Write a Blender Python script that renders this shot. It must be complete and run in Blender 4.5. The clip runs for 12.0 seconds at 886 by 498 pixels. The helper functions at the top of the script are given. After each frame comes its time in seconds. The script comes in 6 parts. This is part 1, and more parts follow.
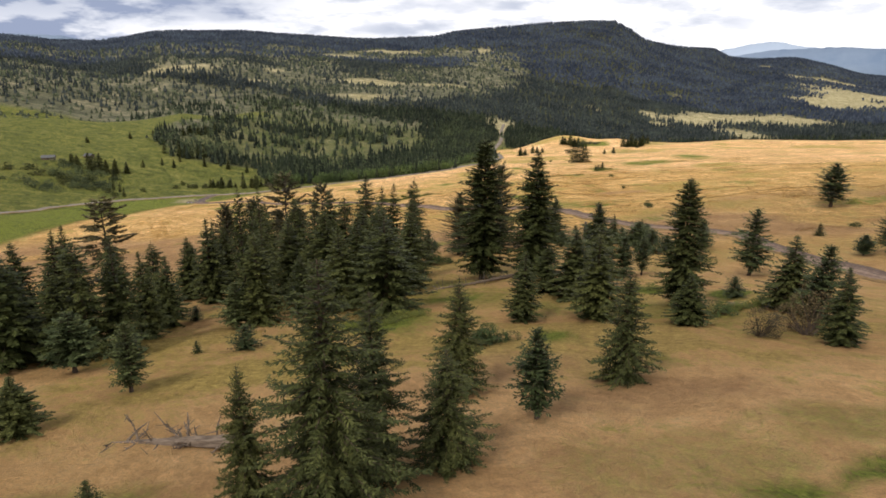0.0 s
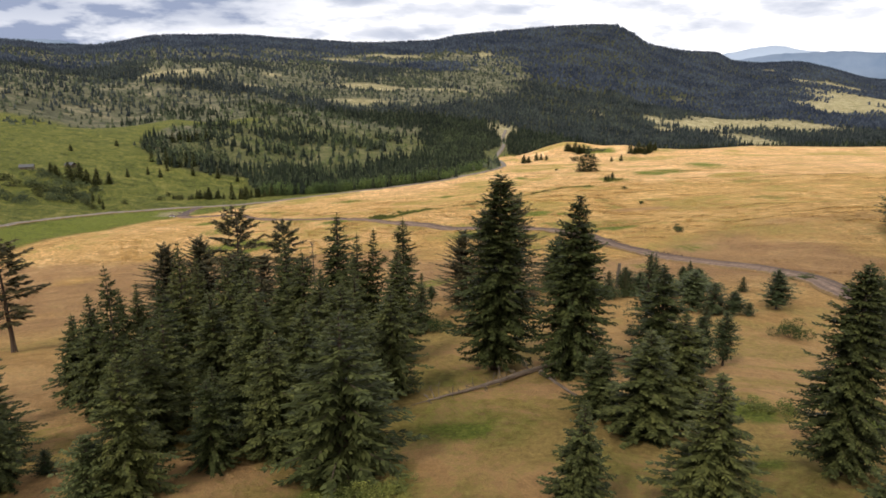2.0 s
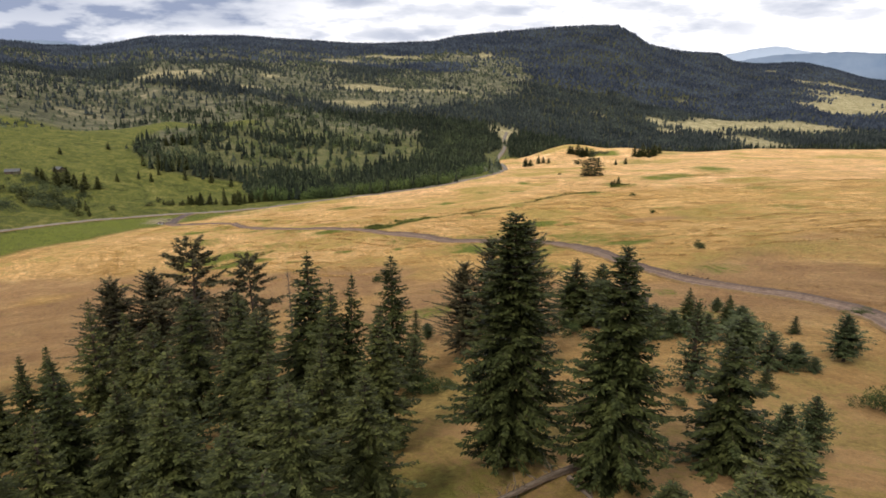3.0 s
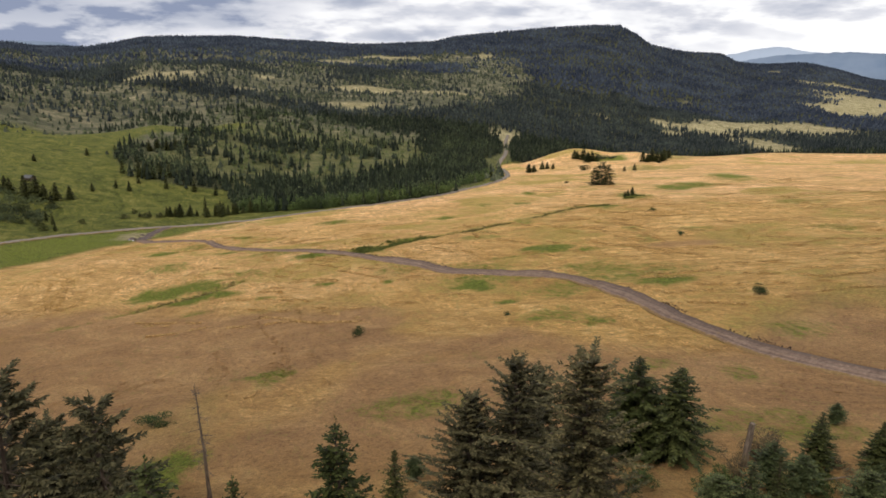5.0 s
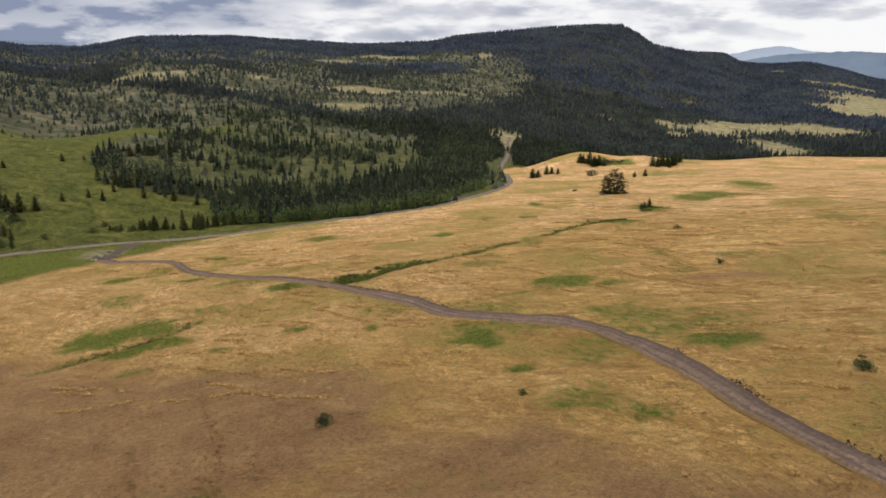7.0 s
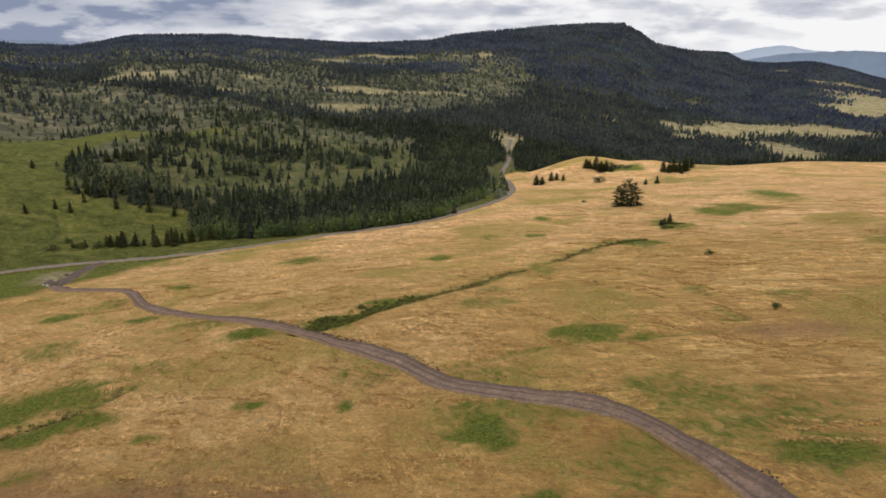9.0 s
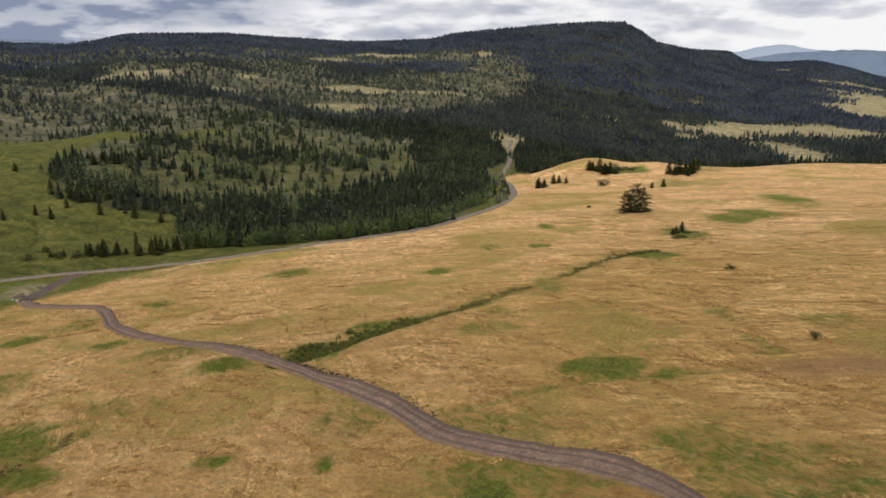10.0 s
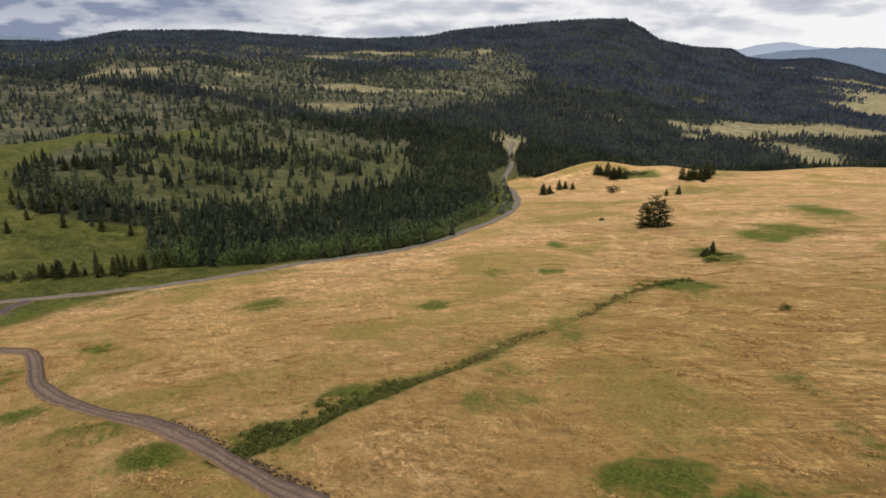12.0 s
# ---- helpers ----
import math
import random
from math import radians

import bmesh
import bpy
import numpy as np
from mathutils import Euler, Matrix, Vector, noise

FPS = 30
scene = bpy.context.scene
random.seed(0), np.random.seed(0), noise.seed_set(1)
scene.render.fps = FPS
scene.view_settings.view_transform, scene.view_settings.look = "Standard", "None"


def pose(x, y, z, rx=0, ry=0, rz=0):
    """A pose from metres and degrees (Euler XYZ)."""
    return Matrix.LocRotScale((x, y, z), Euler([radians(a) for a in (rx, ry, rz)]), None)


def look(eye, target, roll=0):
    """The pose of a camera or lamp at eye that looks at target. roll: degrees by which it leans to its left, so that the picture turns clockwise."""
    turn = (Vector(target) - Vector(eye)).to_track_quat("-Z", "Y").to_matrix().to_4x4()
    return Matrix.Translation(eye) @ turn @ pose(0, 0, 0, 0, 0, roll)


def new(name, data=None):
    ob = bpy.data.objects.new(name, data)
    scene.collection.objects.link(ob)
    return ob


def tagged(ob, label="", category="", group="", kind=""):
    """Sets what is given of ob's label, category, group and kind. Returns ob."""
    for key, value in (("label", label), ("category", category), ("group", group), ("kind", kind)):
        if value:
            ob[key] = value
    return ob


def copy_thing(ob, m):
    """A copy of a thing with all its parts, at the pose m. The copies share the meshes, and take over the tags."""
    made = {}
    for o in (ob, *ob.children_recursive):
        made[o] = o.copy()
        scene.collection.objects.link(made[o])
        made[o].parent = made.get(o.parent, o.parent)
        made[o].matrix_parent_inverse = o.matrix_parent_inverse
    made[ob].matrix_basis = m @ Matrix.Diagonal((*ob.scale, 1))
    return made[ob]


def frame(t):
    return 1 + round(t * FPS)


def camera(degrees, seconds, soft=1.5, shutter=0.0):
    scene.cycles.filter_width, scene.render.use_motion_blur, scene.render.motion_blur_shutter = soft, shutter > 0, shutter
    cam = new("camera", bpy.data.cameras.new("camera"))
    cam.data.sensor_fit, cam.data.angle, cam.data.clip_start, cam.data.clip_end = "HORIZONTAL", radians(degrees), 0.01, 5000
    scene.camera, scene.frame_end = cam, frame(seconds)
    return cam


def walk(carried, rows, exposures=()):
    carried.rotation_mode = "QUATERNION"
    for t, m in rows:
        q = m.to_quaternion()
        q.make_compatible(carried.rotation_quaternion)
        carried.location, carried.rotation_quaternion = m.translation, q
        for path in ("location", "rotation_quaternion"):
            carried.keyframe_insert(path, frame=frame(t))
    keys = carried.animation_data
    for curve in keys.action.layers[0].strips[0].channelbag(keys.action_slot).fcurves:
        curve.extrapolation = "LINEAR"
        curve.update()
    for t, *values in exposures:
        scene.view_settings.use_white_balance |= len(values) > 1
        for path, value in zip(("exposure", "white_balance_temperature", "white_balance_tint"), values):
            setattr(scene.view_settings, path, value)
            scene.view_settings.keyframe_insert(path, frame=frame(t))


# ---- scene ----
# A drone flies level and forward over a wooded knoll and down a dry grass slope to a wooded valley.
cam = camera(66.15, 12.0, soft=1.7)
# seconds, place, turn to the left, tilt up, lean
FLIGHT = (
    (0.0, 0.00, 0.00, 50.00, 1.12, -15.31, 0.12),
    (0.5, -0.01, 5.33, 49.93, 1.15, -15.22, 0.13),
    (1.0, -0.05, 10.92, 49.87, 1.17, -15.15, 0.11),
    (1.5, -0.10, 16.79, 49.82, 1.18, -15.03, 0.08),
    (2.0, -0.16, 22.85, 49.80, 1.18, -14.97, 0.07),
    (2.5, -0.18, 29.34, 49.82, 1.20, -14.93, 0.08),
    (3.0, -0.19, 36.09, 49.86, 1.20, -14.89, 0.05),
    (5.0, -0.39, 63.95, 49.91, 1.16, -14.83, -0.00),
    (5.5, -0.38, 71.02, 49.84, 1.17, -14.85, -0.01),
    (6.0, -0.36, 78.20, 49.80, 1.17, -14.85, -0.04),
    (6.5, -0.30, 85.49, 49.78, 1.16, -14.84, -0.06),
    (7.0, -0.31, 92.82, 49.77, 1.14, -14.84, -0.06),
    (9.0, -0.10, 122.43, 50.27, 1.09, -14.90, -0.04),
    (9.5, -0.03, 129.97, 50.29, 1.07, -14.93, -0.04),
    (10.0, 0.05, 137.54, 50.30, 1.05, -14.97, -0.05),
    (10.5, 0.10, 145.11, 50.32, 1.03, -15.01, -0.05),
    (11.0, 0.14, 152.69, 50.35, 1.01, -15.04, -0.08),
    (11.5, 0.10, 160.30, 50.41, 0.98, -15.11, -0.06),
    (12.0, 0.00, 168.00, 50.46, 0.96, -15.15, -0.04),
)
walk(cam, [(t, pose(x, y, z, 90 + tilt, 0, yaw) @ pose(0, 0, 0, 0, 0, lean)) for t, x, y, z, yaw, tilt, lean in FLIGHT],
     exposures=((0, 0.05), (2.5, 0.02), (5, -0.26), (9, -0.44), (12, -0.46)))
# ---------------------------------------------------------------- light: a bright day under broken cloud
world = bpy.data.worlds.new("cloudy_sky")
scene.world = world
world.use_nodes = True
SUN_UP, SUN_ROUND = 48.0, 215.0  # degrees above the horizon; clockwise from north (+y)


def sky_nodes(tree):
    tree.nodes.clear()

    def node(kind, **values):
        n = tree.nodes.new(kind)
        for key, value in values.items():
            n.inputs[key].default_value = value
        return n

    def link(a, b):
        tree.links.new(a, b)

    sky = tree.nodes.new("ShaderNodeTexSky")
    sky.sky_type, sky.sun_disc = "NISHITA", False
    sky.sun_elevation, sky.sun_rotation = radians(SUN_UP), radians(SUN_ROUND)
    sky.altitude, sky.air_density, sky.dust_density = 900, 1.0, 2.0
    way = tree.nodes.new("ShaderNodeTexCoord")
    parts = tree.nodes.new("ShaderNodeSeparateXYZ")
    link(way.outputs["Generated"], parts.inputs[0])
    # low heaped clouds with soft grey undersides
    def stretched(k, lift=0.0):
        a = tree.nodes.new("ShaderNodeVectorMath")
        a.operation = "MULTIPLY_ADD"
        a.inputs[1].default_value, a.inputs[2].default_value = (1.0, 1.0, k), (0.3, 0.0, lift)
        link(way.outputs["Generated"], a.inputs[0])
        return a.outputs[0]

    def cloud(vector, **values):
        n = node("ShaderNodeTexNoise", **values)
        link(vector, n.inputs["Vector"])
        return n.outputs["Fac"]

    def mapped(value, low, high, to_low=0.0, to_high=1.0):
        m = tree.nodes.new("ShaderNodeMapRange")
        m.interpolation_type = "SMOOTHSTEP"
        for key, v in (("From Min", low), ("From Max", high), ("To Min", to_low), ("To Max", to_high)):
            m.inputs[key].default_value = v
        link(value, m.inputs["Value"])
        return m.outputs[0]

    def sums(kind, a, b):
        m = tree.nodes.new("ShaderNodeMath")
        m.operation = kind
        for k, v in enumerate((a, b)):
            if isinstance(v, float):
                m.inputs[k].default_value = v
            else:
                link(v, m.inputs[k])
        return m.outputs[0]

    def blended(factor, a, b):
        m = tree.nodes.new("ShaderNodeMix")
        m.data_type = "RGBA"
        for key, v in (("Factor", factor), ("A", a), ("B", b)):
            if isinstance(v, tuple):
                m.inputs[key].default_value = v
            else:
                link(v, m.inputs[key])
        return m.outputs["Result"]

    heap = cloud(stretched(3.6), Scale=8.0, Detail=7.0, Roughness=0.55, Distortion=0.0)
    above = cloud(stretched(3.6, 0.05), Scale=8.0, Detail=7.0, Roughness=0.55, Distortion=0.0)
    under = mapped(sums("SUBTRACT", heap, above), -0.08, 0.18)
    body = mapped(heap, 0.40, 0.60)
    broad = cloud(stretched(2.4), Scale=3.4, Detail=4.0, Roughness=0.5)
    # the cover is heavier to the west and overhead, and thins towards the eastern horizon
    west = sums("ADD", mapped(parts.outputs["X"], -0.50, 0.06, 0.95, 0.0), mapped(broad, 0.36, 0.64, -0.20, 0.26))
    grey = sums("MULTIPLY", sums("ADD", sums("MULTIPLY", under, 0.70), sums("MULTIPLY", body, 0.30)), sums("ADD", west, 0.33))
    grey = sums("ADD", grey, sums("MULTIPLY", sums("MULTIPLY", west, mapped(parts.outputs["Z"], 0.005, 0.075)), 0.62))
    grey = sums("MULTIPLY", grey, 0.86)
    tone = tree.nodes.new("ShaderNodeValToRGB")
    stops = tone.color_ramp.elements
    stops[0].position, stops[0].color = 0.10, (10.9, 10.9, 11.0, 1)
    stops[1].position, stops[1].color = 1.0, (2.9, 3.4, 4.8, 1)
    for place, colour in ((0.28, (8.0, 8.1, 8.7, 1)), (0.52, (6.0, 6.3, 7.2, 1))):
        stops.new(place).color = colour
    link(grey, tone.inputs["Fac"])
    gap = mapped(cloud(stretched(3.0), Scale=4.2, Detail=5.0, Roughness=0.55), 0.22, 0.34)
    clouds = blended(gap, sky.outputs[0], tone.outputs["Color"])
    back = node("ShaderNodeBackground", Strength=0.115)
    link(clouds, back.inputs["Color"])
    out = tree.nodes.new("ShaderNodeOutputWorld")
    link(back.outputs[0], out.inputs["Surface"])


sky_nodes(world.node_tree)
sun = new("sun", bpy.data.lights.new("sun", "SUN"))
sun.data.energy, sun.data.angle, sun.data.color = 2.5, radians(12), (1.0, 0.95, 0.87)
a, e = radians(SUN_ROUND), radians(SUN_UP)
sun.matrix_world = look((math.sin(a) * math.cos(e) * 100, math.cos(a) * math.cos(e) * 100, math.sin(e) * 100), (0, 0, 0))
# ---------------------------------------------------------------- materials
class Shader:
    """A short way to write node materials."""

    def __init__(self, name, roughness=0.9):
        self.mat = bpy.data.materials.new(name)
        self.mat.use_nodes = True
        self.tree = self.mat.node_tree
        self.bsdf = self.tree.nodes["Principled BSDF"]
        self.bsdf.inputs["Roughness"].default_value = roughness
        self.bsdf.inputs["Specular IOR Level"].default_value = 0.15
        self.place = self.tree.nodes.new("ShaderNodeNewGeometry").outputs["Position"]

    def link(self, a, b):
        self.tree.links.new(a, b)

    def noise(self, scale, detail=4.0, rough_=0.55, stretch=(1, 1, 1), twist=0.0, turn=0.0, local=False):
        m = self.tree.nodes.new("ShaderNodeMapping")
        m.vector_type = "TEXTURE"
        m.inputs["Scale"].default_value = [1 / k for k in stretch]
        m.inputs["Rotation"].default_value = (0, 0, radians(turn))
        if local:
            self.link(self.tree.nodes.new("ShaderNodeTexCoord").outputs["Object"], m.inputs["Vector"])
        else:
            self.link(self.place, m.inputs["Vector"])
        n = self.tree.nodes.new("ShaderNodeTexNoise")
        n.inputs["Scale"].default_value, n.inputs["Detail"].default_value = scale, detail
        n.inputs["Roughness"].default_value, n.inputs["Distortion"].default_value = rough_, twist
        self.link(m.outputs[0], n.inputs["Vector"])
        return n.outputs["Fac"]

    def ramp(self, value, *stops):
        """stops: place, colour, place, colour ..."""
        r = self.tree.nodes.new("ShaderNodeValToRGB")
        els = r.color_ramp.elements
        for k in range(len(stops) // 2):
            e_ = els[k] if k < 2 else els.new(stops[2 * k])
            e_.position, e_.color = stops[2 * k], (*stops[2 * k + 1], 1)
        self.link(value, r.inputs["Fac"])
        return r.outputs["Color"]

    def reach(self, value, low, high, to_low=0.0, to_high=1.0):
        r = self.tree.nodes.new("ShaderNodeMapRange")
        for key, v in (("From Min", low), ("From Max", high), ("To Min", to_low), ("To Max", to_high)):
            r.inputs[key].default_value = v
        self.link(value, r.inputs["Value"])
        return r.outputs[0]

    def math(self, kind, a, b):
        n = self.tree.nodes.new("ShaderNodeMath")
        n.operation = kind
        for k, v in enumerate((a, b)):
            if isinstance(v, (int, float)):
                n.inputs[k].default_value = v
            else:
                self.link(v, n.inputs[k])
        return n.outputs[0]

    def mix(self, factor, a, b, kind="MIX"):
        n = self.tree.nodes.new("ShaderNodeMix")
        n.data_type, n.blend_type = "RGBA", kind
        for key, v in (("Factor", factor), ("A", a), ("B", b)):
            if isinstance(v, (int, float)):
                n.inputs[key].default_value = v
            elif isinstance(v, tuple):
                n.inputs[key].default_value = (*v, 1)
            else:
                self.link(v, n.inputs[key])
        return n.outputs["Result"]

    def layer(self, name):
        n = self.tree.nodes.new("ShaderNodeAttribute")
        n.attribute_name = name
        return n.outputs["Fac"]

    def chance(self):
        return self.tree.nodes.new("ShaderNodeObjectInfo").outputs["Random"]

    def island(self):
        return self.tree.nodes.new("ShaderNodeNewGeometry").outputs["Random Per Island"]

    def bump(self, height, strength, distance):
        n = self.tree.nodes.new("ShaderNodeBump")
        n.inputs["Strength"].default_value, n.inputs["Distance"].default_value = strength, distance
        self.link(height, n.inputs["Height"])
        self.link(n.outputs[0], self.bsdf.inputs["Normal"])

    def done(self, colour):
        if isinstance(colour, tuple):
            self.bsdf.inputs["Base Color"].default_value = (*colour, 1)
        else:
            self.link(colour, self.bsdf.inputs["Base Color"])
        return self.mat


def ground_material():
    s = Shader("dry_grassland", 0.95)
    broad = s.noise(0.022, 6, 0.62, twist=0.8)
    drift = s.noise(0.085, 8, 0.74, (0.8, 1.0, 1.0), 1.2, turn=-40)
    swath = s.noise(0.42, 8, 0.78, (0.6, 1.0, 1.0), 1.2, turn=-66)
    tuft = s.noise(1.9, 8, 0.80, twist=0.6)
    fine = s.noise(7.5, 5, 0.78)
    # ragged lines of flattened grass: one side pale, the other painted dark as shade
    def ridge(field, low, high, pale, shade_tone=(0.56, 0.54, 0.52)):
        return s.ramp(field, low, (1, 1, 1), low + (high - low) * 0.36, shade_tone, low + (high - low) * 0.55, pale, high, (1, 1, 1))

    lines = s.noise(0.16, 5, 0.62, (0.20, 1.0, 1.0), 0.5, turn=-70)
    waves = s.noise(0.33, 6, 0.66, (0.7, 1.0, 1.0), 1.2, turn=12)
    heap = s.noise(0.85, 6, 0.74, (0.8, 1.0, 1.0), 0.8, turn=-40)
    zone = s.noise(0.05, 4, 0.6)
    band = s.noise(0.105, 5, 0.62, (0.18, 1.0, 1.0), 0.5, turn=-70)
    laid = s.mix(s.reach(s.math("ADD", zone, s.reach(tuft, 0.4, 0.6, -0.12, 0.12)), 0.47, 0.60, 0.05, 0.85), (1, 1, 1), ridge(lines, 0.472, 0.528, (1.50, 1.54, 1.66), (0.66, 0.63, 0.60)))
    combed = s.noise(0.085, 7, 0.70, (0.13, 1.0, 1.0), 0.35, turn=-6)
    combed = s.mix(s.math("MULTIPLY", s.layer("laid"), s.reach(swath, 0.40, 0.60, 0.25, 1.0)), (1, 1, 1), ridge(combed, 0.440, 0.560, (1.42, 1.46, 1.56), (0.66, 0.62, 0.58)))
    broken = s.mix(s.reach(swath, 0.48, 0.62, 0.0, 0.55), (1, 1, 1), ridge(waves, 0.470, 0.530, (1.36, 1.40, 1.50), (0.66, 0.63, 0.60)))
    # heaps: low spots darkened and tops lightened in colour for clump shade
    heaps = s.mix(s.reach(s.math("ADD", band, s.reach(swath, 0.4, 0.6, -0.05, 0.05)), 0.50, 0.59, 0.05, 0.9), (1, 1, 1), s.ramp(heap, 0.40, (0.58, 0.55, 0.52), 0.46, (0.98, 0.98, 0.98), 0.54, (1.05, 1.06, 1.08), 0.59, (1.36, 1.40, 1.52)))
    mixed = s.math("ADD", s.math("MULTIPLY", swath, 0.45), s.math("MULTIPLY", drift, 0.55))
    straw = s.ramp(mixed, 0.36, (0.43, 0.240, 0.074), 0.46, (0.58, 0.336, 0.106), 0.54, (0.70, 0.424, 0.142), 0.62, (0.82, 0.53, 0.21))
    rank = s.reach(s.layer("knoll"), 0.0, 1.0, 1.0, 0.35)
    for shape in (laid, combed, broken, heaps):
        straw = s.mix(rank, straw, shape, "MULTIPLY")
    # flattened stalks and bare soil, also toned for clump highlights and shadows
    coarse = s.math("MULTIPLY", s.reach(s.layer("knoll"), 0.0, 1.0, 1.0, 0.25), s.reach(swath, 0.38, 0.56, 0.35, 1.0))
    thatch_shading = s.noise(0.55, 7, 0.72, (0.45, 1.0, 1.0), 0.9, turn=-24)
    straw = s.mix(coarse, straw, s.ramp(thatch_shading, 0.36, (0.60, 0.56, 0.53), 0.435, (0.96, 0.95, 0.94), 0.55, (1.04, 1.05, 1.06), 0.60, (1.30, 1.34, 1.44)), "MULTIPLY")
    stubble_shading = s.noise(0.95, 6, 0.70, (0.7, 1.0, 1.0), 0.6, turn=15)
    straw = s.mix(coarse, straw, s.ramp(stubble_shading, 0.33, (0.52, 0.46, 0.41), 0.40, (1.0, 1.0, 1.0), 0.62, (1.0, 1.0, 1.0), 0.68, (1.22, 1.25, 1.30)), "MULTIPLY")
    straw = s.mix(s.layer("pale"), straw, s.mix(1.0, straw, (1.27, 1.30, 1.80), "MULTIPLY"))
    rust = s.ramp(s.math("ADD", s.math("MULTIPLY", tuft, 0.3), s.math("MULTIPLY", drift, 0.7)), 0.36, (0.335, 0.184, 0.085), 0.5, (0.455, 0.258, 0.118), 0.64, (0.59, 0.36, 0.165))
    rust = s.mix(0.2, rust, heaps, "MULTIPLY")
    olive = s.ramp(tuft, 0.36, (0.31, 0.220, 0.056), 0.5, (0.47, 0.336, 0.088), 0.64, (0.62, 0.45, 0.14))
    lush = s.ramp(tuft, 0.36, (0.078, 0.098, 0.013), 0.5, (0.168, 0.198, 0.027), 0.64, (0.31, 0.315, 0.060))
    field = s.math("ADD", s.math("MULTIPLY", swath, 0.45), s.math("MULTIPLY", drift, 0.55))
    pasture = s.ramp(field, 0.39, (0.056, 0.066, 0.014), 0.46, (0.100, 0.112, 0.022), 0.53, (0.160, 0.160, 0.034), 0.61, (0.27, 0.240, 0.070))
    # far hillside olive, greyed in its base colour for distance haze
    hill = s.ramp(s.noise(0.05, 9, 0.78, (0.5, 1.0, 1.0), 0.8), 0.38, (0.058, 0.060, 0.038), 0.47, (0.110, 0.108, 0.065), 0.55, (0.165, 0.152, 0.092), 0.64, (0.33, 0.275, 0.170))
    litter = s.ramp(tuft, 0.3, (0.032, 0.034, 0.017), 0.55, (0.055, 0.057, 0.026), 0.8, (0.10, 0.092, 0.040))
    thin = s.math("ADD", s.reach(broad, 0.46, 0.64), s.math("ADD", s.reach(tuft, 0.35, 0.65, -0.3, 0.3), s.reach(swath, 0.35, 0.65, -0.35, 0.35)))
    c = s.mix(s.reach(s.math("ADD", thin, s.math("MULTIPLY", s.layer("knoll"), s.reach(drift, 0.42, 0.58, -0.50, 0.44))), 0.35, 0.95), straw, olive)
    c = s.mix(s.math("MULTIPLY", s.layer("rust"), s.reach(swath, 0.35, 0.55, 0.75, 1.0)), c, rust)
    c = s.mix(s.layer("pasture"), c, pasture)
    glade = s.ramp(drift, 0.38, (0.19, 0.162, 0.076), 0.5, (0.33, 0.28, 0.145), 0.60, (0.50, 0.42, 0.24))
    c = s.mix(s.layer("hill"), c, hill)
    c = s.mix(s.layer("glade"), c, glade)
    c = s.mix(s.layer("woods"), c, litter)
    torn = s.math("ADD", s.reach(tuft, 0.38, 0.62, -0.24, 0.24), s.reach(swath, 0.38, 0.62, -0.30, 0.30))
    edge = s.math("ADD", s.layer("lush"), s.math("MULTIPLY", torn, s.reach(s.layer("knoll"), 0.0, 1.0, 1.0, 0.35)))
    c = s.mix(s.reach(edge, 0.20, 0.74), c, lush)
    worn = s.reach(s.layer("knoll"), 0.0, 1.0, 1.0, 0.45)
    c = s.mix(worn, c, s.ramp(tuft, 0.36, (0.62, 0.60, 0.58), 0.47, (1.0, 1.0, 1.0), 0.64, (1.20, 1.18, 1.13)), "MULTIPLY")
    c = s.mix(worn, c, s.ramp(fine, 0.34, (0.62, 0.62, 0.62), 0.48, (1.0, 1.0, 1.0), 0.64, (1.28, 1.25, 1.2)), "MULTIPLY")
    s.bump(s.math("ADD", s.math("ADD", swath, tuft), s.math("ADD", heap, s.math("MULTIPLY", fine, 0.3))), 1.0, 0.9)
    return s.done(c)


def leaf_material(name, dark, mid, light, roughness=0.6, stands=0.0):
    s = Shader(name, roughness)
    s.bsdf.inputs["Specular IOR Level"].default_value = 0.10
    c = s.ramp(s.island(), 0.0, dark, 0.55, mid, 1.0, light)
    tone = s.ramp(s.chance(), 0.0, (0.72, 0.76, 0.72), 0.5, (1.0, 1.0, 1.0), 1.0, (1.22, 1.16, 1.05))
    patch = s.ramp(s.noise(1.3, 3, local=True), 0.3, (0.75, 0.78, 0.8), 0.7, (1.2, 1.15, 1.05))
    c = s.mix(1.0, s.mix(1.0, c, tone, "MULTIPLY"), patch, "MULTIPLY")
    if stands:
        c = s.mix(1.0, c, s.ramp(s.noise(stands, 6, 0.65), 0.38, (0.55, 0.58, 0.66), 0.5, (1.0, 1.0, 1.0), 0.62, (1.42, 1.40, 1.28)), "MULTIPLY")
    return s.done(c)


def bark_material(name, dark, light):
    s = Shader(name, 0.9)
    grain = s.noise(9, 5, 0.65, (1, 1, 0.15), local=True)
    s.bump(grain, 0.6, 0.03)
    return s.done(s.ramp(grain, 0.3, dark, 0.7, light))


